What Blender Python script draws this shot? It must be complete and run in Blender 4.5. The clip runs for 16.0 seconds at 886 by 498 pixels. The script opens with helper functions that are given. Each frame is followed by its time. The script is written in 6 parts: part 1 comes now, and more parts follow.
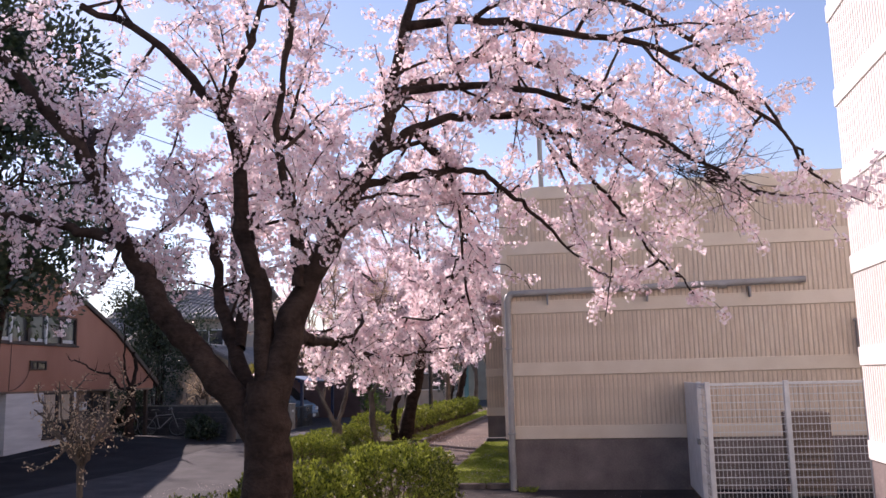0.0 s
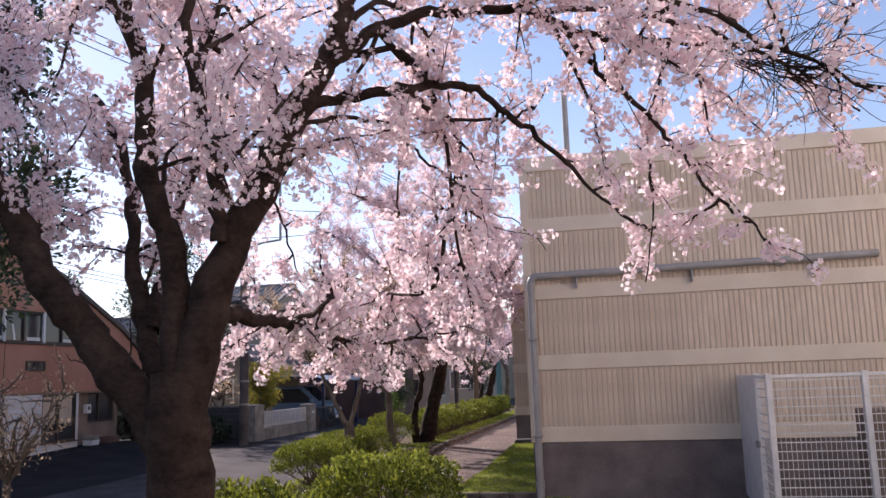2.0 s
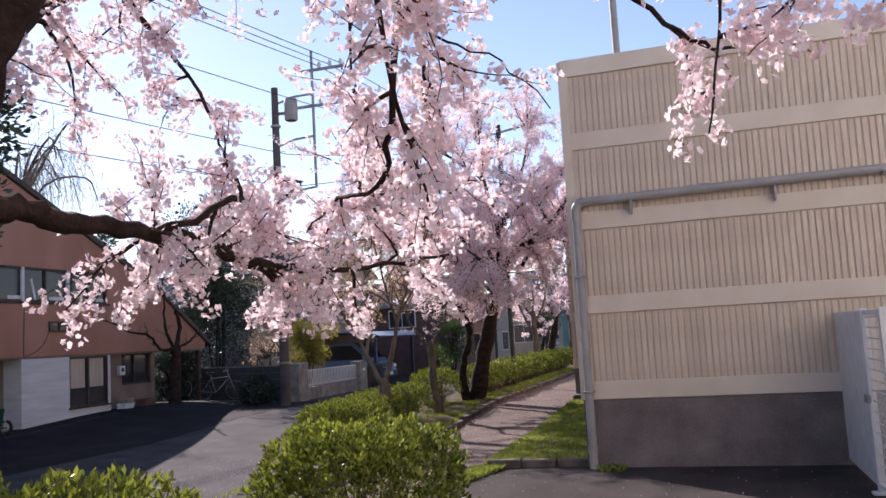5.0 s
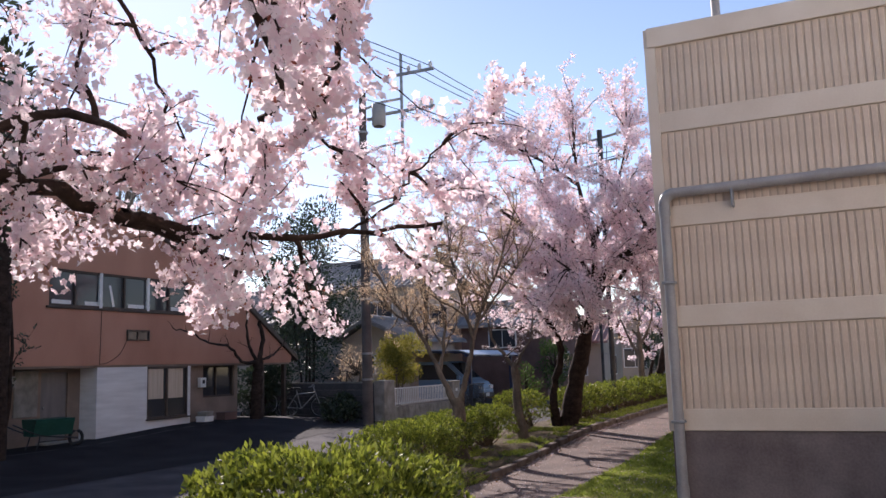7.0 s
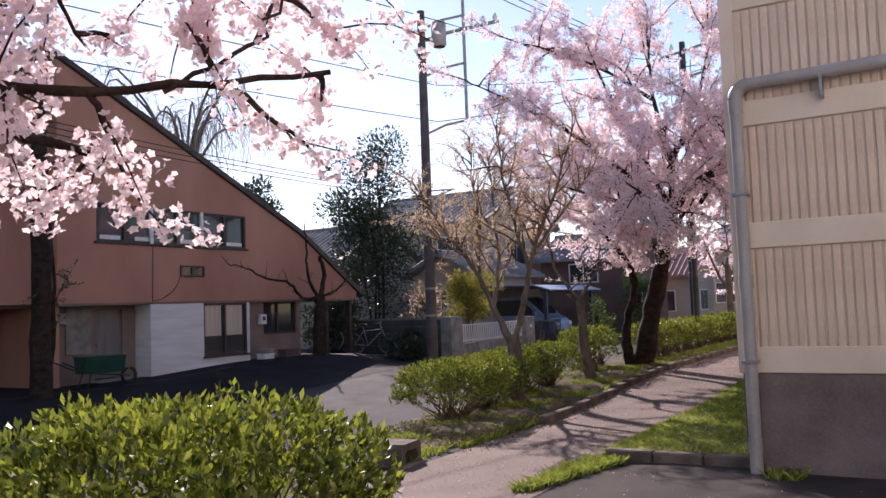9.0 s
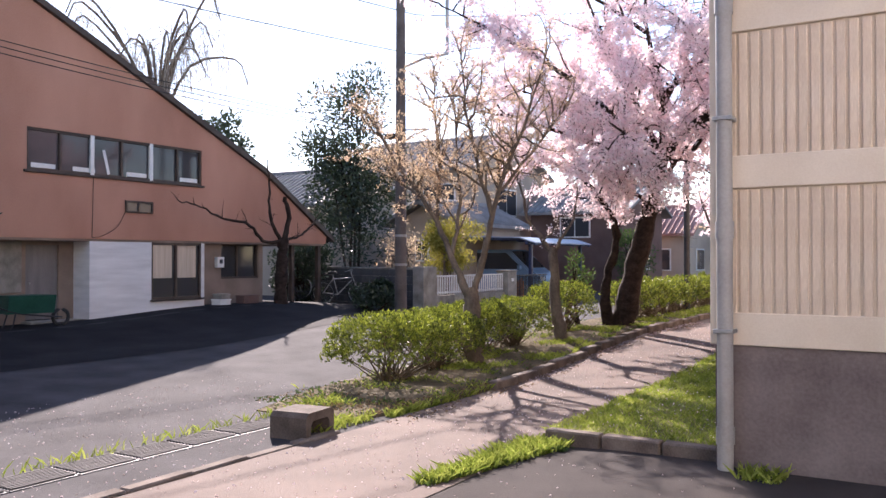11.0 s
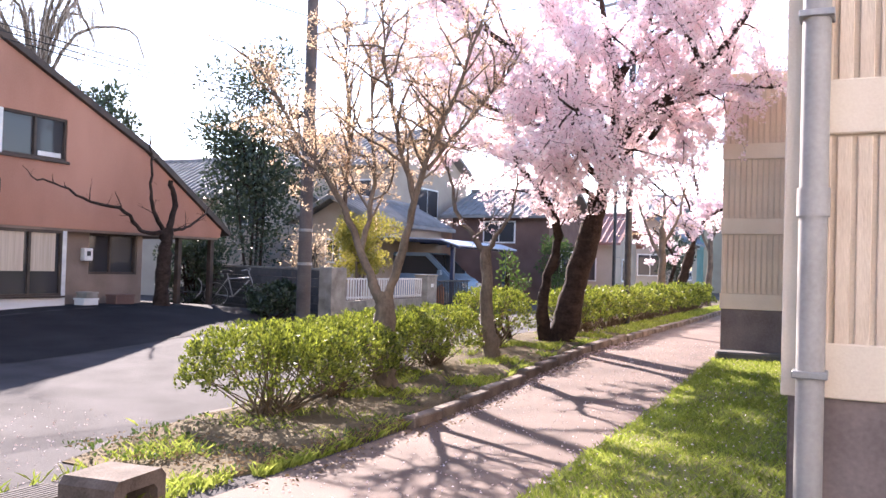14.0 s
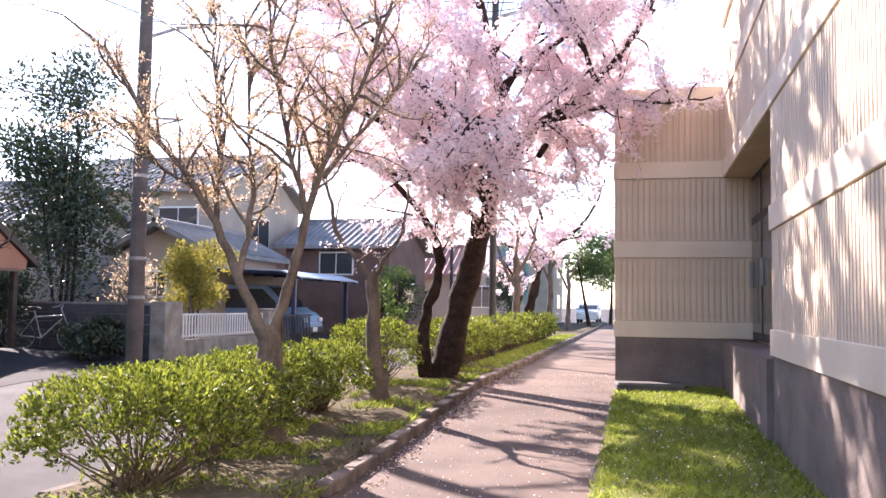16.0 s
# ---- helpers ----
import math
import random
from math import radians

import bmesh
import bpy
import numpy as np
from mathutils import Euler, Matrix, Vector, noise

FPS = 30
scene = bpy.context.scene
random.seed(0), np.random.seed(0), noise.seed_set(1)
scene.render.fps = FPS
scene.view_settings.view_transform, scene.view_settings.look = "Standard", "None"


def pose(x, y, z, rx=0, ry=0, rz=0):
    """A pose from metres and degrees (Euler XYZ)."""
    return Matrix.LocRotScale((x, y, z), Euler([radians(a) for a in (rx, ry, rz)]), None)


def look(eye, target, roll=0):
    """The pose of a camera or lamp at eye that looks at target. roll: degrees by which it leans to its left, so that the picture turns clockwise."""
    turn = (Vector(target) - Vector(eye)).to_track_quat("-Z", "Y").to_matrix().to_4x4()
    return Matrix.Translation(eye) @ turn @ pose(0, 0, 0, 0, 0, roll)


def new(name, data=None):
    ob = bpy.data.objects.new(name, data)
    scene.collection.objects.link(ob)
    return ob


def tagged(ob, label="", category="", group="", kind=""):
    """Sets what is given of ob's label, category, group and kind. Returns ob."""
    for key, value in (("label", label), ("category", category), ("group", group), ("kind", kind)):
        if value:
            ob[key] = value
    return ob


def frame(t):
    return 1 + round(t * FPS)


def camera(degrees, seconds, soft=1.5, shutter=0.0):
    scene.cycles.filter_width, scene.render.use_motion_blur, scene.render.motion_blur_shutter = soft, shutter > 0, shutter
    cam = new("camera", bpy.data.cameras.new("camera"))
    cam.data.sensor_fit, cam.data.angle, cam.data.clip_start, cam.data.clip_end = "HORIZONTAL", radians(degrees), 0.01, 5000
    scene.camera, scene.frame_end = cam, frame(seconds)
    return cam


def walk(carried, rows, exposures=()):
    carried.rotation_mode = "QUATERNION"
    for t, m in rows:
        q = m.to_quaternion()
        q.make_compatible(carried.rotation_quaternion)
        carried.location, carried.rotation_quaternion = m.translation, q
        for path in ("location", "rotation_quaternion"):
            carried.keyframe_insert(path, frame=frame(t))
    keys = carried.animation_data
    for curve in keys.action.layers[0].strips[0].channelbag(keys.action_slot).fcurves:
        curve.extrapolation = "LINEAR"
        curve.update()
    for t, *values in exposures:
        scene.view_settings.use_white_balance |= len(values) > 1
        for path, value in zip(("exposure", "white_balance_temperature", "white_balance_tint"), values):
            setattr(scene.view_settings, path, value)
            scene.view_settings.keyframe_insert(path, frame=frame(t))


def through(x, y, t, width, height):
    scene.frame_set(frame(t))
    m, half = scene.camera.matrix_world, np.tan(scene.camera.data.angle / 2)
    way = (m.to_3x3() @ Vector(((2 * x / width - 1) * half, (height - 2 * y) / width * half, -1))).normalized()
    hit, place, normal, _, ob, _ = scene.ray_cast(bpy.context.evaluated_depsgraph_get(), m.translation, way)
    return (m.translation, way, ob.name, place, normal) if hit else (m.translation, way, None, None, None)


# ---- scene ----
cam = camera(55.6, 16.0)
PATH = [
    (0, (1.56, -15.542, 2.023), (1.225, -13.594, 2.326), -1.4),
    (0.5, (1.55, -14.956, 2.003), (1.231, -13.007, 2.318), -1.1),
    (1, (1.643, -14.658, 1.998), (1.286, -12.716, 2.321), -1.6),
    (1.5, (1.613, -14.149, 1.944), (1.258, -12.207, 2.264), -1.8),
    (2, (1.555, -13.634, 1.948), (1.141, -11.701, 2.252), -2.0),
    (2.5, (1.589, -13.131, 1.942), (1.125, -11.205, 2.216), -2.2),
    (3, (1.516, -12.753, 1.931), (1.002, -10.835, 2.172), -2.7),
    (3.5, (1.523, -12.35, 1.915), (0.995, -10.433, 2.133), -2.7),
    (4, (1.554, -11.996, 1.861), (1.018, -10.079, 2.054), -2.7),
    (4.2, (1.543, -11.884, 1.854), (1.002, -9.968, 2.041), -2.9),
    (6.3, (1.78, -10.218, 1.693), (1.039, -8.382, 1.971), -2.7),
    (6.5, (1.769, -10.029, 1.678), (0.99, -8.209, 1.961), -2.5),
    (7, (1.725, -9.635, 1.677), (0.894, -7.837, 1.952), -1.8),
    (7.5, (1.762, -9.287, 1.671), (0.877, -7.511, 1.921), -1.6),
    (8, (1.711, -8.902, 1.654), (0.752, -7.16, 1.865), -1.7),
    (8.5, (1.744, -8.482, 1.634), (0.756, -6.752, 1.813), -1.5),
    (9, (1.704, -8.053, 1.596), (0.67, -6.347, 1.732), -2.1),
    (9.5, (1.723, -7.556, 1.579), (0.7, -5.84, 1.674), -1.5),
    (10, (1.709, -7.133, 1.526), (0.68, -5.419, 1.586), -1.1),
    (10.2, (1.679, -6.956, 1.54), (0.651, -5.242, 1.592), -0.9),
    (12.3, (1.049, -5.283, 1.466), (-0.023, -3.594, 1.459), 0.9),
    (12.5, (0.954, -5.123, 1.477), (-0.112, -3.431, 1.473), 0.9),
    (13, (0.729, -4.741, 1.449), (-0.286, -3.018, 1.461), 1.1),
    (13.5, (0.451, -4.398, 1.435), (-0.504, -2.641, 1.459), 1.2),
    (14, (0.226, -3.977, 1.404), (-0.645, -2.177, 1.445), 1.7),
    (14.5, (-0.082, -3.729, 1.385), (-0.858, -1.887, 1.454), 2.1),
    (15, (-0.382, -3.419, 1.36), (-1.047, -1.535, 1.457), 2.6),
    (15.5, (-0.779, -3.166, 1.32), (-1.353, -1.254, 1.436), 1.8),
    (16, (-1.179, -2.945, 1.3), (-1.634, -1.002, 1.434), 0.8),
]
walk(cam, [(t, look(eye, target, roll)) for t, eye, target, roll in PATH],
     exposures=[(0.0, 0.52, 6850, 32), (1.0, 0.52, 6850, 31), (3.0, 0.54, 6650, 26), (4.2, 0.58, 6600, 26), (6.5, 0.52, 6600, 22), (8.0, 0.50, 6750, 28), (9.0, 0.64, 6800, 27), (10.2, 0.97, 6800, 24), (12.3, 2.06, 6800, 24), (14.5, 2.16, 6800, 25), (15.4, 2.2, 6850, 25), (16.0, 2.03, 6850, 26)])

# ---- light ----
SUN = Vector((-0.72, 0.69, 0.60)).normalized()
world = bpy.data.worlds.new("world")
scene.world = world
world.use_nodes = True
wn = world.node_tree
sky = wn.nodes.new("ShaderNodeTexSky")
sky.sky_type, sky.sun_disc = "NISHITA", False
sky.sun_elevation = math.asin(SUN.z)
sky.sun_rotation = math.atan2(SUN.x, SUN.y)
sky.air_density, sky.dust_density, sky.ozone_density = 1.0, 0.12, 1.6
wn.links.new(sky.outputs[0], wn.nodes["Background"].inputs[0])
wn.nodes["Background"].inputs[1].default_value = 0.125
sun = new("sun", bpy.data.lights.new("sun", "SUN"))
sun.data.energy, sun.data.angle, sun.data.color = 5.0, radians(0.55), (1.0, 0.95, 0.88)
sun.matrix_world = look(SUN * 30, (0, 0, 0))

# ---- materials ----


def mat(name, c1, c2, rough=0.8, fine=60.0, coarse=2.5, bump=0.15, metal=0.0, rnd=0.0, stretch=(1, 1, 1), spec=0.3, mode="Object", dist=0.01):
    """A surface with grain and stains: two noises between two colours, the grain as relief."""
    m = bpy.data.materials.new(name)
    m.use_nodes = True
    nt = m.node_tree
    n, l = nt.nodes, nt.links
    p = n["Principled BSDF"]
    tc = n.new("ShaderNodeTexCoord")
    mp = n.new("ShaderNodeMapping")
    mp.inputs["Scale"].default_value = stretch
    if mode == "World":
        ge = n.new("ShaderNodeNewGeometry")
        l.new(ge.outputs["Position"], mp.inputs[0])
    else:
        l.new(tc.outputs["Object"], mp.inputs[0])
    a, b = n.new("ShaderNodeTexNoise"), n.new("ShaderNodeTexNoise")
    a.inputs["Scale"].default_value, a.inputs["Detail"].default_value = fine, 3
    b.inputs["Scale"].default_value, b.inputs["Detail"].default_value = coarse, 5
    l.new(mp.outputs[0], a.inputs[0])
    l.new(mp.outputs[0], b.inputs[0])
    add = n.new("ShaderNodeMath")
    add.operation = "MULTIPLY_ADD"
    l.new(a.outputs[0], add.inputs[0])
    add.inputs[1].default_value = 0.5
    l.new(b.outputs[0], add.inputs[2])
    ramp = n.new("ShaderNodeMapRange")
    ramp.inputs[1].default_value, ramp.inputs[2].default_value = 0.5, 1.0
    l.new(add.outputs[0], ramp.inputs[0])
    mix = n.new("ShaderNodeMix")
    mix.data_type = "RGBA"
    mix.inputs[6].default_value, mix.inputs[7].default_value = (*c1, 1), (*c2, 1)
    l.new(ramp.outputs[0], mix.inputs[0])
    out = mix.outputs[2]
    if rnd:
        oi = n.new("ShaderNodeObjectInfo")
        hs = n.new("ShaderNodeHueSaturation")
        mr = n.new("ShaderNodeMapRange")
        mr.inputs[3].default_value, mr.inputs[4].default_value = 1 - rnd, 1 + rnd
        l.new(oi.outputs["Random"], mr.inputs[0])
        l.new(mr.outputs[0], hs.inputs["Value"])
        l.new(out, hs.inputs["Color"])
        out = hs.outputs[0]
    l.new(out, p.inputs["Base Color"])
    p.inputs["Roughness"].default_value, p.inputs["Metallic"].default_value = rough, metal
    p.inputs["Specular IOR Level"].default_value = spec
    if bump:
        bp = n.new("ShaderNodeBump")
        bp.inputs["Strength"].default_value, bp.inputs["Distance"].default_value = bump, dist
        l.new(a.outputs[0], bp.inputs["Height"])
        l.new(bp.outputs[0], p.inputs["Normal"])
    return m


def leaf_mat(name, c1, c2, through=0.4, rough=0.5, gloss=0.0):
    """Leaves or petals: each island its own shade, light shines through."""
    m = bpy.data.materials.new(name)
    m.use_nodes = True
    nt = m.node_tree
    n, l = nt.nodes, nt.links
    n.remove(n["Principled BSDF"])
    ge = n.new("ShaderNodeNewGeometry")
    mix = n.new("ShaderNodeMix")
    mix.data_type = "RGBA"
    mix.inputs[6].default_value, mix.inputs[7].default_value = (*c1, 1), (*c2, 1)
    l.new(ge.outputs["Random Per Island"], mix.inputs[0])
    d, t, s = n.new("ShaderNodeBsdfDiffuse"), n.new("ShaderNodeBsdfTranslucent"), n.new("ShaderNodeMixShader")
    l.new(mix.outputs[2], d.inputs[0])
    l.new(mix.outputs[2], t.inputs[0])
    s.inputs[0].default_value = through
    l.new(d.outputs[0], s.inputs[1])
    l.new(t.outputs[0], s.inputs[2])
    last = s
    if gloss:
        g, s2 = n.new("ShaderNodeBsdfGlossy"), n.new("ShaderNodeMixShader")
        g.inputs["Roughness"].default_value = rough
        s2.inputs[0].default_value = gloss
        l.new(s.outputs[0], s2.inputs[1])
        l.new(g.outputs[0], s2.inputs[2])
        last = s2
    l.new(last.outputs[0], n["Material Output"].inputs[0])
    return m


def glass_mat(name, tint):
    m = mat(name, tint, tint, rough=0.06, bump=0.0, spec=0.6)
    return m


ASPHALT = mat("asphalt", (0.035, 0.033, 0.036), (0.085, 0.08, 0.083), 0.9, 140, 1.6, 0.5, mode="World", spec=0.15)
# asphalt with the salmon house's deep shade put into its colour
SHADEASPHALT = mat("shaded_asphalt", (0.012, 0.011, 0.013), (0.032, 0.030, 0.032), 0.9, 150, 1.2, 0.4, mode="World", spec=0.12)
BROWNASPHALT = mat("forecourt_asphalt", (0.03, 0.025, 0.024), (0.07, 0.058, 0.054), 0.9, 130, 1.4, 0.5, mode="World", spec=0.15)
PATHWAY = mat("brown_paving", (0.085, 0.059, 0.048), (0.17, 0.122, 0.101), 0.85, 150, 1.3, 0.4, mode="World", spec=0.25)
SOIL = mat("soil", (0.065, 0.05, 0.032), (0.16, 0.13, 0.08), 0.95, 40, 2.2, 0.8, mode="World", spec=0.1, dist=0.03)
TURF = mat("turf", (0.12, 0.125, 0.04), (0.24, 0.24, 0.085), 0.95, 45, 1.8, 0.8, mode="World", spec=0.1, dist=0.03)
CONCRETE = mat("concrete", (0.17, 0.155, 0.13), (0.36, 0.34, 0.30), 0.9, 70, 4, 0.35, rnd=0.12)
KERBMAT = mat("old_kerb", (0.08, 0.06, 0.048), (0.21, 0.168, 0.14), 0.92, 60, 5, 0.45, rnd=0.2)
DARKCONC = mat("dark_wall", (0.06, 0.056, 0.057), (0.14, 0.13, 0.125), 0.9, 60, 1.8, 0.3, rnd=0.12)
RIBMAT = mat("ribbed_render", (0.64, 0.51, 0.385), (0.82, 0.69, 0.545), 0.85, 45, 5, 0.5, rnd=0.05, stretch=(3, 3, 0.5), spec=0.2)
WALLMAT = mat("groove_render", (0.52, 0.415, 0.31), (0.68, 0.57, 0.445), 0.9, 60, 2, 0.3)
BANDMAT = mat("band_render", (0.70, 0.585, 0.455), (0.82, 0.715, 0.58), 0.8, 90, 1.6, 0.12, spec=0.25)
BASEMAT = mat("plinth_paint", (0.14, 0.11, 0.105), (0.26, 0.215, 0.20), 0.8, 40, 2.2, 0.25, spec=0.25)
# lit copies of the rib and band render: sun glare whitens their colour
SUNLITRIB = mat("sunlit_ribbed_render", (0.78, 0.73, 0.67), (0.88, 0.84, 0.79), 0.85, 45, 5, 0.5, rnd=0.05, stretch=(3, 3, 0.5), spec=0.2)
SUNLITBAND = mat("sunlit_band_render", (0.80, 0.76, 0.71), (0.88, 0.85, 0.80), 0.8, 90, 1.6, 0.12, spec=0.25)
PIPEMAT = mat("grey_pipe", (0.30, 0.285, 0.265), (0.42, 0.40, 0.375), 0.45, 50, 3, 0.05, spec=0.4)
WHITEMETAL = mat("white_metal", (0.62, 0.62, 0.60), (0.80, 0.80, 0.78), 0.45, 60, 6, 0.08, spec=0.4)
STEEL = mat("galvanised_steel", (0.25, 0.25, 0.25), (0.42, 0.42, 0.41), 0.5, 40, 6, 0.1, metal=0.6)
POLEMAT = mat("pole_concrete", (0.075, 0.062, 0.058), (0.16, 0.138, 0.125), 0.85, 50, 2.5, 0.2)
DARKMETAL = mat("dark_metal", (0.025, 0.025, 0.028), (0.07, 0.07, 0.075), 0.5, 40, 4, 0.1, metal=0.3)
STUCCO = mat("salmon_stucco", (0.38, 0.185, 0.125), (0.52, 0.275, 0.195), 0.9, 70, 0.9, 0.3, stretch=(1, 1, 0.5))
WHITEWALL = mat("white_brickwork", (0.58, 0.57, 0.56), (0.78, 0.77, 0.76), 0.8, 40, 1.8, 0.3, stretch=(1, 0.6, 5))
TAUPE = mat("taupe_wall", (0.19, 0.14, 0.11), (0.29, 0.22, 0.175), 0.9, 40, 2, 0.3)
DOORMAT = mat("grey_door", (0.15, 0.14, 0.14), (0.22, 0.205, 0.20), 0.5, 20, 2, 0.05, stretch=(4, 4, 0.6))
FRAMEMAT = mat("brown_frame", (0.045, 0.03, 0.025), (0.09, 0.065, 0.05), 0.5, 40, 4, 0.1)
GLASSMAT = glass_mat("window_glass", (0.05, 0.05, 0.055))
CURTAIN = mat("curtain", (0.45, 0.36, 0.27), (0.64, 0.54, 0.43), 0.9, 8, 2, 0.2, stretch=(1, 12, 0.3))
TILEMAT = mat("grey_tile", (0.17, 0.165, 0.165), (0.30, 0.29, 0.285), 0.7, 30, 1.4, 0.3)
PINKTILE = mat("red_tile", (0.30, 0.15, 0.13), (0.44, 0.25, 0.21), 0.75, 30, 1.4, 0.3)
BLUETILE = mat("blue_tile", (0.10, 0.13, 0.17), (0.20, 0.24, 0.29), 0.6, 30, 1.4, 0.3)
BEIGEWALL = mat("beige_wall", (0.40, 0.33, 0.265), (0.50, 0.42, 0.345), 0.9, 50, 1.2, 0.2)
GREYWALL = mat("grey_wall", (0.33, 0.28, 0.235), (0.44, 0.385, 0.325), 0.9, 50, 1.2, 0.2)
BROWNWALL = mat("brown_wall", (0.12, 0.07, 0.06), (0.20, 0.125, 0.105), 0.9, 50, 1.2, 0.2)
TEALWALL = mat("teal_sheet", (0.07, 0.19, 0.185), (0.13, 0.29, 0.28), 0.6, 30, 1.2, 0.1)
BLUEMETAL = mat("blue_metal", (0.012, 0.02, 0.055), (0.03, 0.045, 0.11), 0.4, 30, 3, 0.05, spec=0.5)
POLYROOF = mat("carport_sheet", (0.24, 0.29, 0.37), (0.36, 0.42, 0.50), 0.35, 30, 2, 0.05, spec=0.5)
VANPAINT = mat("light_blue_paint", (0.16, 0.27, 0.40), (0.19, 0.31, 0.45), 0.25, 10, 2, 0.0, spec=0.6)
CARWHITE = mat("white_paint", (0.74, 0.74, 0.75), (0.80, 0.80, 0.80), 0.25, 10, 2, 0.0, spec=0.6)
RUBBER = mat("rubber", (0.02, 0.02, 0.02), (0.05, 0.05, 0.05), 0.85, 60, 6, 0.2)
ORANGEWOOD = mat("orange_lattice", (0.27, 0.10, 0.05), (0.42, 0.18, 0.09), 0.8, 40, 3, 0.2, rnd=0.25)
GREENPLASTIC = mat("green_plastic", (0.010, 0.06, 0.045), (0.02, 0.10, 0.075), 0.5, 20, 3, 0.05)
BARK = mat("cherry_bark", (0.018, 0.011, 0.009), (0.065, 0.043, 0.033), 0.9, 26, 7, 0.8, stretch=(1, 1, 1.3), spec=0.15, dist=0.02)
PALEBARK = mat("pale_bark", (0.085, 0.066, 0.052), (0.22, 0.175, 0.138), 0.9, 40, 6, 0.7, stretch=(1, 1, 0.6), spec=0.15, dist=0.01)
TWIGMAT = mat("shrub_twig", (0.08, 0.055, 0.035), (0.19, 0.14, 0.09), 0.9, 60, 8, 0.3, spec=0.15)
TANTWIG = mat("tan_twig", (0.26, 0.21, 0.17), (0.42, 0.36, 0.30), 0.9, 60, 8, 0.2, spec=0.15)
PETAL = leaf_mat("cherry_petal", (0.93, 0.735, 0.765), (0.96, 0.90, 0.90), 0.53)
CALYX = leaf_mat("calyx", (0.30, 0.09, 0.07), (0.42, 0.20, 0.13), 0.3)
HEDGELEAF = leaf_mat("hedge_leaf", (0.03, 0.05, 0.008), (0.30, 0.35, 0.045), 0.45, 0.4, 0.04)
DARKLEAF = leaf_mat("evergreen_leaf", (0.012, 0.026, 0.012), (0.05, 0.075, 0.03), 0.2, 0.35, 0.07)
YELLOWLEAF = leaf_mat("yellow_green_leaf", (0.20, 0.19, 0.03), (0.38, 0.33, 0.07), 0.4, 0.5, 0.03)
BRONZELEAF = leaf_mat("bronze_young_leaf", (0.54, 0.36, 0.23), (0.80, 0.66, 0.46), 0.5)
GREENLEAF = leaf_mat("green_leaf", (0.035, 0.075, 0.015), (0.10, 0.16, 0.03), 0.35, 0.5, 0.04)
GRASSLEAF = leaf_mat("grass_blade", (0.18, 0.25, 0.035), (0.42, 0.47, 0.11), 0.4)
LITTER = leaf_mat("dry_leaf", (0.12, 0.075, 0.04), (0.34, 0.25, 0.15), 0.1)
PETALFALL = leaf_mat("fallen_petal", (0.70, 0.55, 0.55), (0.85, 0.75, 0.75), 0.2)

# ---- shape helpers ----


def sm(a, b, x):
    u = min(1.0, max(0.0, (x - a) / (b - a)))
    return u * u * (3 - 2 * u)


def gz(x, y):
    """Height of the ground: a shallow dip along the gutter, rising along the path and towards the house."""
    return (-0.14 * sm(-0.5, -3.5, x) * (1 - sm(3, 9, y)) + 0.12 * sm(3, 10, y) + 0.14 * sm(-4.5, -10, x) * (1 - sm(6, 12, y))
            + 0.22 * sm(-10.5, -13.3, x) * (1 - sm(11, 14, y)))


def part(name, bm, material, parent=None, label="", smooth=False):
    """Links a bmesh (or ready mesh data) as one mesh object under a thing or a part."""
    if isinstance(bm, bmesh.types.BMesh):
        me = bpy.data.meshes.new(name)
        bm.normal_update()
        bm.to_mesh(me)
        bm.free()
    else:
        me = bm
    if material and not me.materials:
        me.materials.append(material)
    if smooth:
        me.polygons.foreach_set("use_smooth", [True] * len(me.polygons))
    ob = new(name, me)
    if parent is not None:
        ob.parent = parent
    if label:
        ob["label"] = label
    return ob


def thing(name, label, category, group="", at=(0, 0, 0), kind="", turn=0):
    ob = new(name)
    ob.matrix_basis = pose(*at, 0, 0, turn)
    return tagged(ob, label, category, group, kind)


def box(bm, x0, x1, y0, y1, z0, z1, bevel=0.0, m=None):
    vs = [bm.verts.new((x, y, z)) for z in (z0, z1) for y in (y0, y1) for x in (x0, x1)]
    fs = [bm.faces.new([vs[i] for i in f]) for f in ((0, 2, 3, 1), (4, 5, 7, 6), (0, 1, 5, 4), (2, 6, 7, 3), (0, 4, 6, 2), (1, 3, 7, 5))]
    if bevel:
        bmesh.ops.bevel(bm, geom=list({e for f in fs for e in f.edges}), offset=bevel, segments=1, affect="EDGES")
    if m is not None:
        bmesh.ops.transform(bm, matrix=m, verts=[v for v in bm.verts if v.is_valid and v in vs])
    return bm


def bx(x0, x1, y0, y1, z0, z1, bevel=0.0):
    return box(bmesh.new(), x0, x1, y0, y1, z0, z1, bevel)


def prism(pts, a0, a1, axis="x"):
    """A polygon in the plane across axis, drawn out from a0 to a1."""
    bm = bmesh.new()
    put = {"x": lambda a, p: (a, p[0], p[1]), "y": lambda a, p: (p[0], a, p[1]), "z": lambda a, p: (p[0], p[1], a)}[axis]
    lo, hi = [bm.verts.new(put(a0, p)) for p in pts], [bm.verts.new(put(a1, p)) for p in pts]
    k = len(pts)
    bm.faces.new(lo[::-1])
    bm.faces.new(hi)
    for i in range(k):
        bm.faces.new((lo[i], lo[(i + 1) % k], hi[(i + 1) % k], hi[i]))
    bmesh.ops.recalc_face_normals(bm, faces=bm.faces)
    return bm


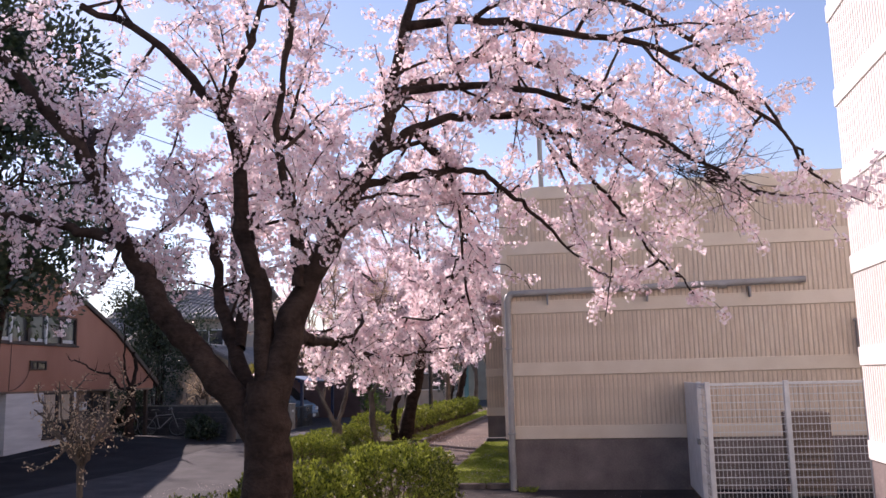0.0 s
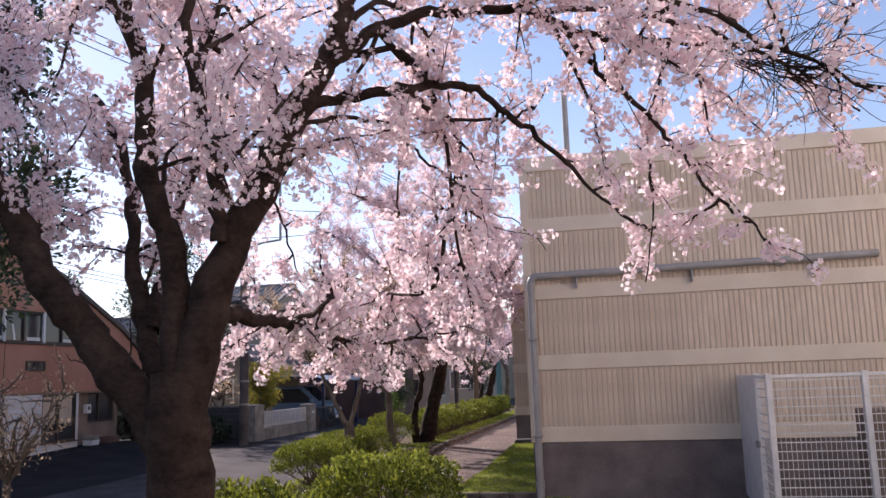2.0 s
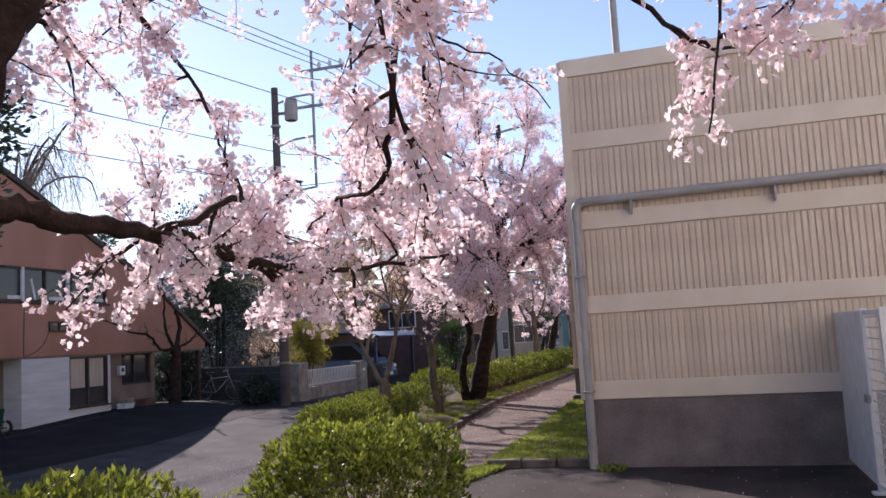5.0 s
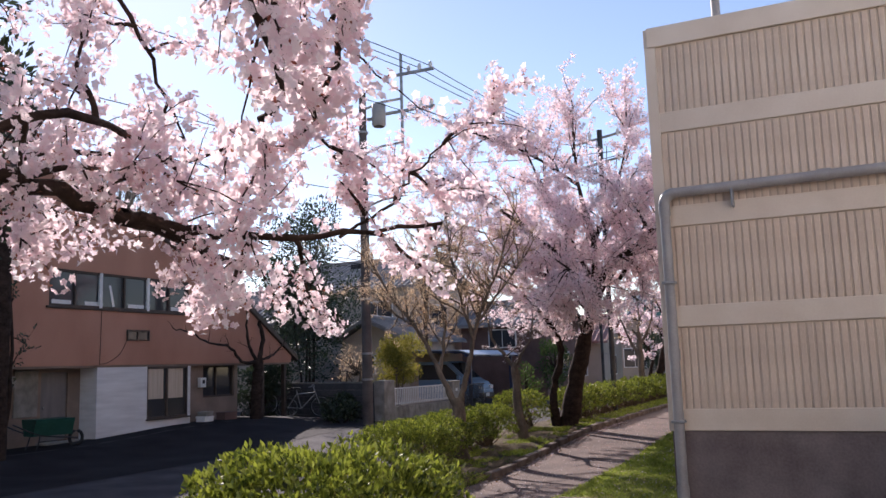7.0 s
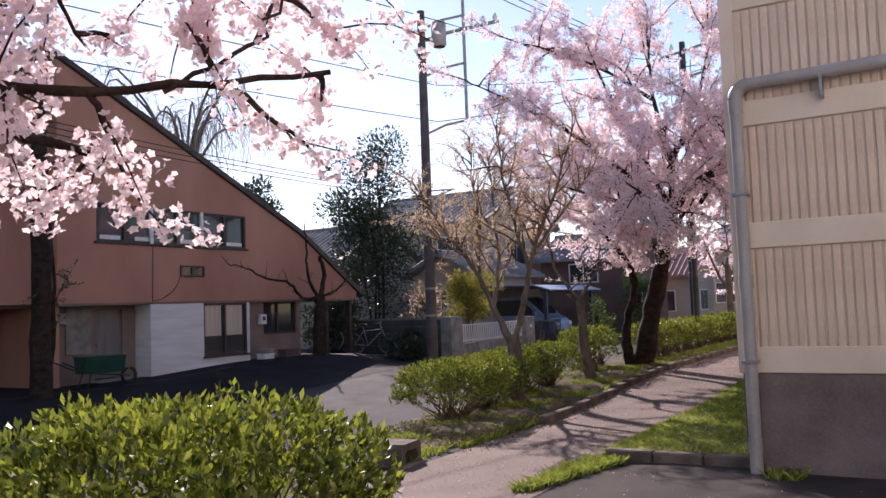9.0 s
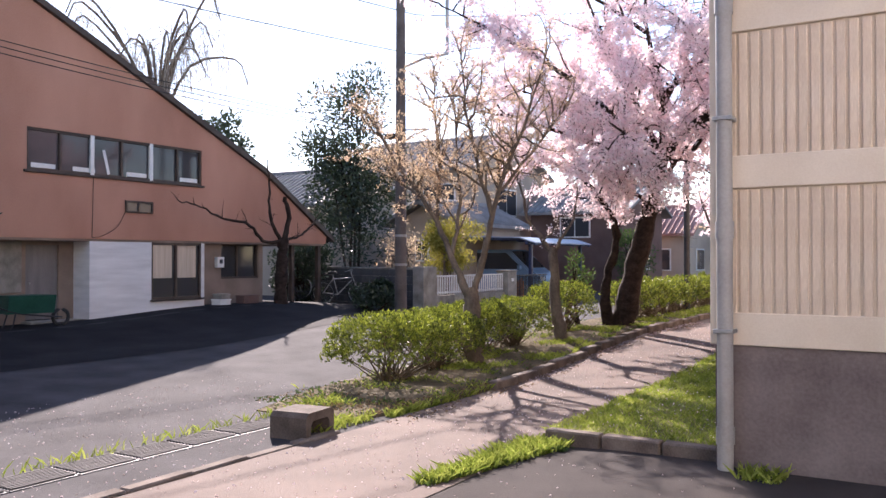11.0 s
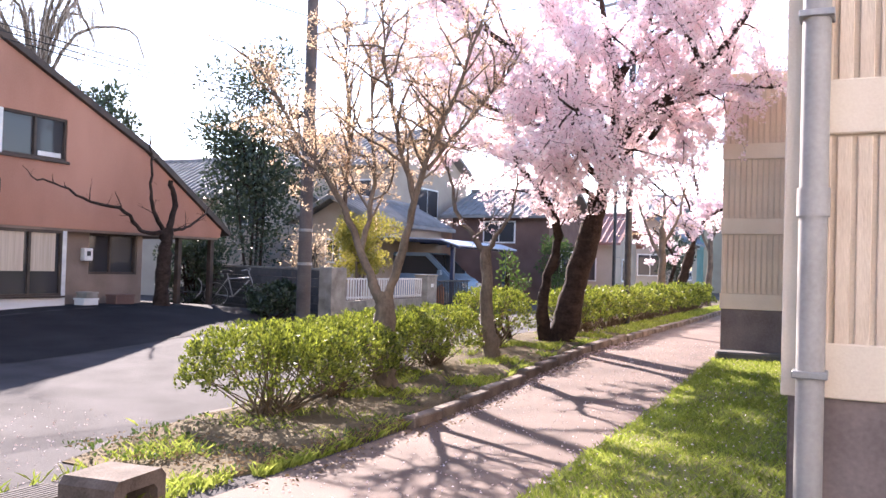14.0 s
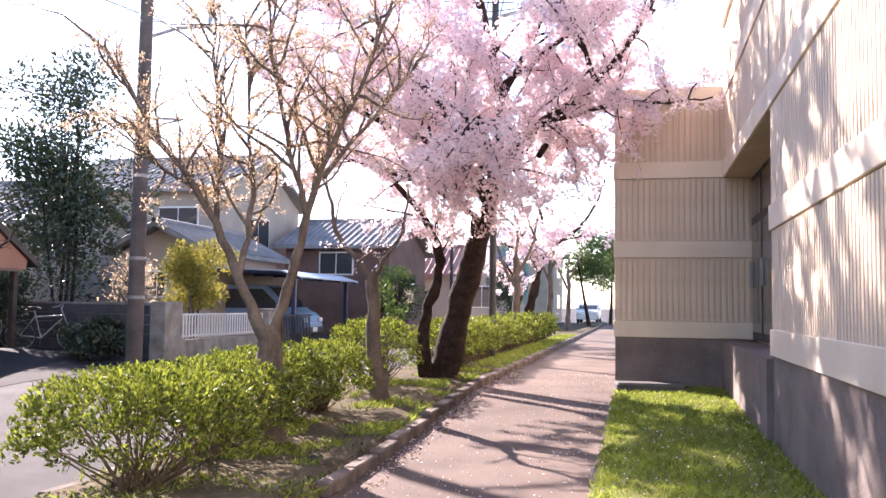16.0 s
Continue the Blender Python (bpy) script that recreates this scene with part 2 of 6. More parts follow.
def tubes(name, lines, sides=8):
    """Mesh data of tubes; lines: (points, radii)."""
    vv, ff, base = [], [], 0
    for pts, rad in lines:
        pts = np.asarray(pts, float)
        k = len(pts)
        rad = np.broadcast_to(np.asarray(rad, float), (k,))
        n = sides if rad.max() > 0.02 else (5 if rad.max() > 0.008 else 3)
        tan = np.gradient(pts, axis=0)
        tan /= np.linalg.norm(tan, axis=1)[:, None] + 1e-9
        mean = pts[-1] - pts[0]
        ref = np.eye(3)[np.argmin(np.abs(mean))]
        u = np.cross(tan, ref)
        u /= np.linalg.norm(u, axis=1)[:, None] + 1e-9
        w = np.cross(tan, u)
        an = np.arange(n) * 2 * np.pi / n
        ring = pts[:, None] + rad[:, None, None] * (np.cos(an)[None, :, None] * u[:, None] + np.sin(an)[None, :, None] * w[:, None])
        vv.append(ring.reshape(-1, 3))
        i = base + np.arange(k - 1)[:, None] * n + np.arange(n)[None]
        j = base + np.arange(k - 1)[:, None] * n + (np.arange(n)[None] + 1) % n
        ff.append(np.stack([i, j, j + n, i + n], -1).reshape(-1, 4))
        base += k * n
    return quads(name, np.concatenate(vv), np.concatenate(ff))


def quads(name, v, f):
    """Mesh data from arrays of vertices and of four-cornered faces."""
    me = bpy.data.meshes.new(name)
    me.vertices.add(len(v))
    me.vertices.foreach_set("co", np.asarray(v, np.float32).ravel())
    me.loops.add(f.size)
    me.loops.foreach_set("vertex_index", np.asarray(f, np.int32).ravel())
    me.polygons.add(len(f))
    me.polygons.foreach_set("loop_start", np.arange(0, f.size, 4, dtype=np.int32))
    me.update(calc_edges=True)
    return me


RNG = np.random.default_rng(7)


def unit(v):
    return v / (np.linalg.norm(v, axis=-1, keepdims=True) + 1e-9)


def leaves(name, at, way, size, wide=0.45, spread=0.35):
    """Mesh data of single leaves: at, way (n x 3); each leaf two quads folded along its rib."""
    n = len(at)
    way = unit(way + RNG.normal(0, spread, (n, 3)))
    side = unit(np.cross(way, unit(RNG.normal(0, 1, (n, 3)))))
    up = np.cross(side, way)
    s = (size * RNG.uniform(0.7, 1.25, n))[:, None]
    mid, tip = at + way * s * 0.5 - up * s * 0.04, at + way * s
    left, right = mid + side * s * wide * 0.5 + up * s * 0.1, mid - side * s * wide * 0.5 + up * s * 0.1
    v = np.stack([at, left, tip, right], 1).reshape(-1, 3)
    return quads(name, v, np.arange(4 * n).reshape(-1, 4))


def flowers(name, at, way, size, petals=5):
    """Mesh data of open blossoms with that many petals."""
    n = len(at)
    way = unit(way + RNG.normal(0, 0.45, (n, 3)))
    a = unit(np.cross(way, unit(RNG.normal(0, 1, (n, 3)))))
    b = np.cross(way, a)
    s = (size * RNG.uniform(0.8, 1.2, n))[:, None]
    vv = [at]
    for k in range(petals):
        an = 2 * np.pi * k / petals
        half = 0.92 * np.pi / petals
        for d, r, h in ((-half, 0.72, 0.28), (0, 1.0, 0.36), (half, 0.72, 0.28)):
            vv.append(at + s * (r * (math.cos(an + d) * a + math.sin(an + d) * b) + h * way))
    per = 1 + 3 * petals
    v = np.stack(vv, 1).reshape(-1, 3)
    f = np.array([[0, 1 + 3 * k, 2 + 3 * k, 3 + 3 * k] for k in range(petals)])
    f = (np.arange(n)[:, None, None] * per + f[None]).reshape(-1, 4)
    return quads(name, v, f)


def blades(name, at, height, lean=0.35, wide=0.006):
    n = len(at)
    h = (height * RNG.uniform(0.5, 1.4, n))[:, None]
    tip = np.concatenate([RNG.normal(0, lean, (n, 2)), np.ones((n, 1))], 1) * h
    side = unit(np.concatenate([RNG.normal(0, 1, (n, 2)), np.zeros((n, 1))], 1)) * wide
    v = np.stack([at - side, at + side, at + tip * 0.55 * [0.7, 0.7, 1.1] + side * 0.7, at + tip], 1).reshape(-1, 3)
    return quads(name, v, np.arange(4 * n).reshape(-1, 4))


def spline(pts, n):
    """A smooth line of n points through pts."""
    p = np.asarray(pts, float)
    p = np.vstack([2 * p[0] - p[1], p, 2 * p[-1] - p[-2]])
    out = []
    for t in np.linspace(0, len(p) - 3 - 1e-6, n):
        i, u = int(t), t - int(t)
        a, b, c, d = p[i:i + 4]
        out.append(0.5 * (2 * b + (c - a) * u + (2 * a - 5 * b + 4 * c - d) * u * u + (3 * b - 3 * c + d - a) * u ** 3))
    return np.array(out)


def wander(start, way, length, n, bend, droop, rng):
    """A twig's line: it wanders and bends up or down."""
    pts, p, d = [np.array(start, float)], np.array(start, float), unit(np.array(way, float))
    for _ in range(n):
        d = unit(d + rng.normal(0, bend, 3) + np.array([0, 0, droop]))
        p = p + d * length / n
        pts.append(p)
    return np.array(pts)

# ---- ground ----
near_x = list(np.arange(-20, 8.1, 0.5))
near_y = list(np.arange(-20, 46.1, 0.75))
xs = [-900, -300, -120, -60, -35, -26] + near_x + [12, 20, 40, 120, 300, 900]
ys = [-900, -300, -120, -60, -35, -26] + near_y + [55, 70, 100, 200, 400, 900]


def sheet(xs, ys, lift=0.0):
    xs, ys = np.array(xs, float), np.array(ys, float)
    v = np.array([(x, y, gz(x, y) + lift) for y in ys for x in xs])
    k = len(xs)
    i = (np.arange(len(ys) - 1)[:, None] * k + np.arange(k - 1)[None]).ravel()
    return quads("sheet", v, np.stack([i, i + 1, i + 1 + k, i + k], -1))


tagged(part("ground", sheet(xs, ys), ASPHALT), "worn grey asphalt of street and forecourt", "ground", kind="structure")
tagged(part("pavement", sheet(np.linspace(-3.45, -1.42, 6), list(np.arange(-4.5, 9.3, 0.5)) + [9.35, 12, 16, 22, 30, 45, 70], 0.012), PATHWAY),
       "reddish-brown paved footpath with tree shadows", "path", kind="structure")

tagged(part("ground_forecourt", sheet(np.linspace(-1.415, 9.0, 16), np.linspace(-30, 0.2, 42), 0.006), BROWNASPHALT), "dark brownish asphalt of the forecourt strewn with petals", "ground", kind="structure")
# near-black sheet that paints the house's shade onto the lot
tagged(part("ground_lot", sheet(np.linspace(-16.7, -9.4, 12), np.linspace(-16, 12.3, 40), 0.006), SHADEASPHALT), "asphalt lot before the salmon house with the house's shade painted in", "ground", kind="structure")


def bed(name, outline, lift, material, label):
    """A raised bed: its top follows the ground, with a skirt down to it."""
    bm = bmesh.new()
    x0, x1 = min(p[0] for p in outline), max(p[0] for p in outline)
    y0, y1 = min(p[1] for p in outline), max(p[1] for p in outline)
    n = max(4, int((y1 - y0) / 0.6))
    rows = []
    for i in range(n + 1):
        y = y0 + (y1 - y0) * i / n
        hits = []
        for (ax, ay), (bx_, by) in zip(outline, outline[1:] + outline[:1]):
            if (ay - y) * (by - y) <= 0 and ay != by:
                hits.append(ax + (bx_ - ax) * (y - ay) / (by - ay))
        a, b = min(hits), max(hits)
        row = [bm.verts.new((a, y, gz(a, y) - 0.05))]
        for k in range(9):
            x = a + (b - a) * k / 8
            hump = 0.03 * noise.noise(Vector((x * 1.7, y * 1.7, lift * 9)))
            row.append(bm.verts.new((x, y, gz(x, y) + (lift * min(1, 6 * min(k, 8 - k) / 8 + 0.5) + hump) * (sm(y0 - 0.3, y0 + 1.6, y) if y0 == 0.45 else 1.0) + 0.006)))
        row.append(bm.verts.new((b, y, gz(b, y) - 0.05)))
        rows.append(row)
    for r, s in zip(rows, rows[1:]):
        for k in range(10):
            bm.faces.new((r[k], r[k + 1], s[k + 1], s[k]))
    for r, flip in ((rows[0], 1), (rows[-1], -1)):
        bm.faces.new(r[::flip])
    return tagged(part(name, bm, material, smooth=True), label, "ground", kind="structure")


bed("ground_strip", [(-5.0, 0.45), (-3.75, 0.45), (-3.52, 1.6), (-3.5, 3.0), (-3.52, 62), (-5.3, 62), (-5.3, 2.0)], 0.10, SOIL, "planting strip of brown soil with grass between street and path")
bed("ground_lawn", [(-1.5, 0.23), (0.0, 0.23), (0.0, 9.3), (-1.5, 9.3)], 0.09, TURF, "bright green lawn beside the ribbed building")
bed("ground_bed", [(-3.2, -12.5), (0.25, -12.5), (0.35, -5.0), (-3.4, -5.0)], 0.08, SOIL, "dark soil bed under the large cherry tree")

# kerb stones, one by one
kerb = tagged(new("kerb"), "row of stained concrete kerb stones along the path", "kerb", kind="structure")
stone = bpy.data.meshes.new("kerb_stone")
b_ = bx(-0.065, 0.065, 0.005, 0.595, -0.15, 0.15, 0.015)
b_.to_mesh(stone)
b_.free()
stone.materials.append(KERBMAT)
rk = random.Random(3)


def kerb_run(x, y0, y1, lift, parent, name="kerb_stone"):
    y = y0
    while y < y1:
        ob = part(name, stone, None, parent)
        ob.matrix_basis = pose(x + rk.uniform(-0.012, 0.012), y, gz(x, y + 0.3) + lift + rk.uniform(-0.012, 0.012), rk.uniform(-1, 1), rk.uniform(-3, 3), rk.uniform(-1, 1))
        y += 0.6


kerb_run(-3.47, 3.05, 46, -0.035, kerb)
kerb_run(-5.36, 2.4, 40, -0.10, kerb)
edge = tagged(new("kerb_edging"), "flush pale concrete edging between asphalt and footpath", "kerb", kind="structure")
kerb_run(-3.52, -4.8, 0.0, -0.125, edge)
kerb_run(-1.47, 0.4, 9.0, -0.10, edge)
lawn_kerb = tagged(new("kerb_lawn"), "low concrete kerb in front of the lawn", "kerb", kind="structure")
for i in range(3):
    ob = part("kerb_stone", stone, None, lawn_kerb)
    ob.matrix_basis = pose(-1.42 + 0.49 * i, 0.16, -0.04, 0, 0, -90) @ Matrix.Diagonal((1, 0.8, 0.95, 1))

# drain grating along the street
drain = tagged(new("drain_channel"), "street drain channel with slotted steel and concrete covers", "drain", kind="structure")
for i in range(10):
    y = -5.6 + 0.56 * i
    z = gz(-4.42, y + 0.28)
    cover = part("drain_cover", bx(-4.62, -4.22, y, y + 0.55, z - 0.05, z + 0.008, 0.004), DARKMETAL, drain)
    for k in range(9):
        part("slat", bx(-4.60 + 0.041 * k, -4.578 + 0.041 * k, y + 0.02, y + 0.53, z + 0.008, z + 0.02), DARKCONC, cover)

# upturned concrete gutter block
ub = thing("gutter_block", "upturned concrete U-shaped gutter block lying beside the path", "concrete block", at=(-3.76, -0.22, gz(-3.8, -0.2)), turn=97)
prof = [(-0.235, 0), (-0.235, 0.20), (-0.19, 0.245), (0.19, 0.245), (0.235, 0.20), (0.235, 0), (0.165, 0), (0.155, 0.13), (0.12, 0.165), (-0.12, 0.165), (-0.155, 0.13), (-0.165, 0)]
bmu = bmesh.new()
lo, hi = [bmu.verts.new((p[0], -0.2, p[1])) for p in prof], [bmu.verts.new((p[0], 0.2, p[1])) for p in prof]
for i in range(12):
    j = (i + 1) % 12
    bmu.faces.new((lo[i], lo[j], hi[j], hi[i]))
for a in ((0, 1, 10, 11), (1, 2, 9, 10), (2, 3, 8, 9), (3, 4, 7, 8), (4, 5, 6, 7)):
    bmu.faces.new([lo[i] for i in a])
    bmu.faces.new([hi[i] for i in a][::-1])
bmesh.ops.recalc_face_normals(bmu, faces=bmu.faces)
part("shell", bmu, KERBMAT, ub)

# ---- ribbed public building ----
LEVELS = [0.89, 2.02, 3.15, 4.25]
building = thing("public_building", "beige ribbed concrete public building with dark plinth", "building")


def wall_slab(name, x0, x1, y0, y1, z0, z1, material, parent, label=""):
    return part(name, bx(x0, x1, y0, y1, z0, z1), material, parent, label)


def rib_row(parent, start, along, count, z0, z1, out, step=0.08, single=30, material=None):
    """A row of vertical ribs: the first ones each a piece, the rest joined; along and out are unit vectors in plan."""
    tall = round(z1 - z0, 3)
    key = (tall, material.name if material else "")
    if key not in RIBS:
        bm = bx(-0.029, 0.029, -0.03, 0.014, 0, tall)
        bmesh.ops.bevel(bm, geom=[e for e in bm.edges if abs(e.verts[0].co.z - e.verts[1].co.z) > 0.1], offset=0.004, segments=1, affect="EDGES")
        me = bpy.data.meshes.new("rib")
        bm.to_mesh(me)
        bm.free()
        me.materials.append(material or RIBMAT)
        RIBS[key] = me
    ang = math.degrees(math.atan2(out[1], out[0])) - 90
    rest = bmesh.new()
    for i in range(count):
        s = step * (i + 0.5)
        m = pose(start[0] + along[0] * s, start[1] + along[1] * s, z0, 0, 0, ang)
        if i < single:
            part("rib", RIBS[key], None, parent).matrix_basis = m
        else:
            n = len(rest.verts)
            rest.from_mesh(RIBS[key])
            rest.verts.ensure_lookup_table()
            bmesh.ops.transform(rest, matrix=m, verts=rest.verts[n:])
    if count > single:
        part("ribbing", rest, material or RIBMAT, parent)["kind"] = "stuff"
    else:
        rest.free()


RIBS = {}


def storeys(parent, start, along, out, length, levels, top, rib_len=None, coping=0.22, plinth=0.89):
    """Plinth, bands and rib rows on one face."""
    n = Vector((out[0], out[1], 0))
    a = Vector((along[0], along[1], 0))
    ang = math.degrees(math.atan2(a.y, a.x))
    rib_len = length if rib_len is None else rib_len
    base = Vector((start[0], start[1], 0))

    def strip(name, z0, z1, proud, material):
        side = 1 if (a.x * n.y - a.y * n.x) > 0 else -1
        bm = bx(0, length, min(0, side * proud), max(0, side * proud), z0, z1, 0.006)
        ob = part(name, bm, material, parent)
        ob.matrix_basis = Matrix.Translation(base) @ pose(0, 0, 0, 0, 0, ang)

    strip("plinth", -0.3, plinth, 0.004, BASEMAT)
    for i, z in enumerate(levels):
        strip("band", z, z + 0.235, 0.03, BANDMAT)
        z1 = (levels[i + 1] if i + 1 < len(levels) else top - coping) - 0.012
        rib_row(parent, start, along, int(rib_len / 0.08), z + 0.235, z1, out)
    strip("coping", top - coping, top + 0.02, 0.045, BANDMAT)


# front part, its recess for the entrance, and the part that juts out
front = wall_slab("wall", 0.0, 9.0, 0.0, 5.17, -0.3, 5.5, WALLMAT, building)
wall_slab("wall", 0.40, 9.0, 5.172, 9.36, -0.3, 5.498, WALLMAT, building)
lintel = wall_slab("lintel", 0.0, 0.398, 5.172, 9.358, 3.15, 5.5, WALLMAT, building)
wall_slab("wall", -1.51, 9.0, 9.362, 22.0, -0.3, 4.43, WALLMAT, building)
wall_slab("terrace", -0.06, 0.398, 5.18, 9.355, -0.3, 0.86, BASEMAT, building)
storeys(building, (0.0, 0.0), (1, 0), (0, -1), 9.0, LEVELS, 5.5, 7.6)
storeys(building, (0.0, 0.0), (0, 1), (-1, 0), 5.17, LEVELS, 5.5)
storeys(building, (-1.51, 9.362), (1, 0), (0, -1), 1.90, LEVELS[:3], 4.43, 1.85)
storeys(building, (-1.51, 9.362), (0, 1), (-1, 0), 12.6, LEVELS[:3], 4.43, 2.0)
rib_row(building, (0.0, 5.172), (0, 1), 52, 3.40, 4.238, (-1, 0))
part("band", bx(-0.03, 0.0, 5.172, 9.358, 3.15, 3.385, 0.005), BANDMAT, building)
part("band", bx(-0.03, 0.0, 5.172, 9.358, 4.25, 4.485, 0.005), BANDMAT, building)
part("coping", bx(-0.045, 0.0, 5.172, 9.358, 5.28, 5.52, 0.005), BANDMAT, building)
part("corner_post", bx(-0.034, 0.09, -0.034, 0.0, 0.89, 5.28, 0.004), BANDMAT, building)

# entrance doors in the recess
door = tagged(new("door_1"), "dark framed glass entrance doors in the recess", "door", kind="structure")
for i in range(4):
    y0 = 5.25 + i * 1.02
    leaf = part("door_frame", prism([(y0, 0.90), (y0 + 1.0, 0.90), (y0 + 1.0, 3.12), (y0, 3.12)], 0.34, 0.37), DARKMETAL, door)
    part("pane", bx(0.33, 0.34, y0 + 0.07, y0 + 0.93, 1.0, 2.45), GLASSMAT, leaf)
    part("pane", bx(0.33, 0.34, y0 + 0.07, y0 + 0.93, 2.55, 3.05), GLASSMAT, leaf)
    part("handle", bx(0.29, 0.33, y0 + 0.85, y0 + 0.88, 1.6, 1.95, 0.005), STEEL, leaf)

# roof post
rp = thing("roof_post", "grey steel post standing on the flat roof", "post", at=(0.78, 0.12, 5.5))
part("pole", tubes("pole", [([(0, 0, 0), (0, 0, 0.5), (0, 0, 1.15)], 0.05)]), PIPEMAT, rp, smooth=True)
part("foot", bx(-0.11, 0.11, -0.11, 0.11, 0.0, 0.03, 0.005), PIPEMAT, rp)

# downpipe and its long horizontal run
dp = thing("downpipe", "grey rain pipe with elbow and long horizontal run on the wall", "pipe")
part("vertical_pipe", tubes("vertical_pipe", [([(0.085, -0.10, 0.0), (0.085, -0.10, 1.5), (0.085, -0.10, 3.40)], 0.057)], 16), PIPEMAT, dp, smooth=True)
el = [(0.085 + 0.12 * (1 - math.cos(a)), -0.10, 3.40 + 0.12 * math.sin(a)) for a in np.linspace(0, math.pi / 2, 7)]
part("elbow", tubes("elbow", [(el, 0.064)], 16), PIPEMAT, dp, smooth=True)
part("horizontal_pipe", tubes("horizontal_pipe", [([(0.205, -0.10, 3.52), (2.5, -0.10, 3.545), (5.3, -0.10, 3.575)], 0.057)], 16), PIPEMAT, dp, smooth=True)
for z in (0.25, 1.72, 3.33):
    part("collar", tubes("collar", [([(0.085, -0.10, z - 0.06), (0.085, -0.10, z), (0.085, -0.10, z + 0.06)], 0.066)], 16), PIPEMAT, dp, smooth=True)
for x in (1.75, 3.9):
    part("collar", tubes("collar", [([(x - 0.07, -0.10, 3.54), (x, -0.10, 3.54), (x + 0.07, -0.10, 3.54)], 0.067)], 16), PIPEMAT, dp, smooth=True)
for z in (0.98, 2.5):
    part("bracket", bx(0.015, 0.155, -0.165, -0.02, z, z + 0.03, 0.004), STEEL, dp)
for x in (0.82, 2.60, 4.36):
    part("bracket", bx(x - 0.012, x + 0.012, -0.17, -0.02, 3.30, 3.49, 0.003), STEEL, dp)

# wing on the other side of the forecourt
wing = thing("building_wing", "ribbed wing of the building, its sunlit white painted into the colour", "building")
# whitened render paints the sun's brightness on and bounces more light to the front
wall_slab("wall", 4.77, 14.0, -34.0, -4.62, -0.3, 8.6, SUNLITBAND, wing)
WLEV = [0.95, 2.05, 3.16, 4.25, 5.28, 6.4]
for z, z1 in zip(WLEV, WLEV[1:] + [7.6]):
    part("band", bx(4.74, 4.77, -34, -4.6, z, z + 0.22, 0.005), SUNLITBAND, wing)
    rib_row(wing, (4.77, -4.62), (0, -1), 60, z + 0.22, z1 - 0.012, (-1, 0), 0.08, 0, SUNLITRIB)
part("plinth", bx(4.765, 4.77, -34, -4.615, -0.3, 0.95), BASEMAT, wing)
ubx = thing("wall_box", "small grey metal box fixed on the ribbed wall", "utility box", at=(6.05, -0.03, 2.2))
part("body", bx(0, 0.5, -0.16, 0, 0, 0.62, 0.01), PIPEMAT, ubx)
part("lid", bx(-0.02, 0.52, -0.19, 0, 0.62, 0.66, 0.008), PIPEMAT, ubx)

# white mesh enclosure
fence = thing("mesh_fence", "white welded-mesh fence enclosure standing against the wall", "fence")


def mesh_panel(length, height, step_h, step_v):
    bm = bmesh.new()
    for i in range(int(height / step_v) + 1):
        z = i * step_v
        box(bm, 0, length, -0.003, 0.003, z - 0.0065, z + 0.0065)
    for i in range(int(length / step_h) + 1):
        box(bm, i * step_h - 0.003, i * step_h + 0.003, -0.002, 0.002, 0, height)
    return bm


def fence_section(a, b, z0=0.10, z1=1.83):
    L = math.dist(a, b)
    ang = math.degrees(math.atan2(b[1] - a[1], b[0] - a[0]))
    m = pose(a[0], a[1], z0, 0, 0, ang)
    pm = part("wire_mesh", mesh_panel(L - 0.06, z1 - z0, 0.056, 0.105), WHITEMETAL, fence)
    pm.matrix_basis = m @ pose(0.03, 0, 0)
    for z in (z0, z1):
        r = part("rail", bx(0.0, L, -0.02, 0.02, -0.02, 0.02, 0.004), WHITEMETAL, fence)
        r.matrix_basis = pose(a[0], a[1], z, 0, 0, ang)


corner_pts = [(3.19, -2.70), (4.28, -2.68), (5.36, -2.66)]
for a, b in zip(corner_pts, corner_pts[1:]):
    fence_section(a, b)
fence_section((3.17, -1.86), (3.19, -2.66))
for p in corner_pts + [(3.17, -1.84)]:
    post = part("post", bx(p[0] - 0.035, p[0] + 0.035, p[1] - 0.035, p[1] + 0.035, 0.0, 1.87, 0.006), WHITEMETAL, fence)
    part("foot_plate", bx(p[0] - 0.09, p[0] + 0.09, p[1] - 0.07, p[1] + 0.07, 0.0, 0.03, 0.004), WHITEMETAL, post)
part("side_panel", bx(3.14, 3.18, -1.80, -0.04, 0.08, 1.85, 0.006), WHITEMETAL, fence, "solid white sheet panel")
part("latch", bx(3.10, 3.14, -1.95, -1.80, 0.92, 1.0, 0.005), STEEL, fence)
unitx = thing("outdoor_unit", "pinkish-brown slatted outdoor equipment cabinet behind the mesh", "cabinet", at=(4.55, -1.4, 0.0))
part("body", bx(0, 0.62, 0, 0.5, 0.08, 1.35, 0.015), TAUPE, unitx)
for i in range(9):
    part("slat", bx(0.04, 0.58, -0.02, 0.0, 0.2 + 0.12 * i, 0.26 + 0.12 * i, 0.003), TAUPE, unitx)
for x in (0.05, 0.5):
    part("foot", bx(x, x + 0.08, 0.05, 0.45, 0, 0.08), CONCRETE, unitx)

# ---- salmon house across the street ----
house = thing("house", "salmon stucco house with steep sloping roof and white ground floor", "house")
HX = -13.7
slope = [(2.36, 6.95), (4.9, 5.85), (9.7, 3.72), (12.25, 2.12)]


def roof_z(y):
    for (a, za), (b, zb) in zip(slope, slope[1:]):
        if y <= b:
            return za + (zb - za) * (y - a) / (b - a)
    return slope[-1][1]


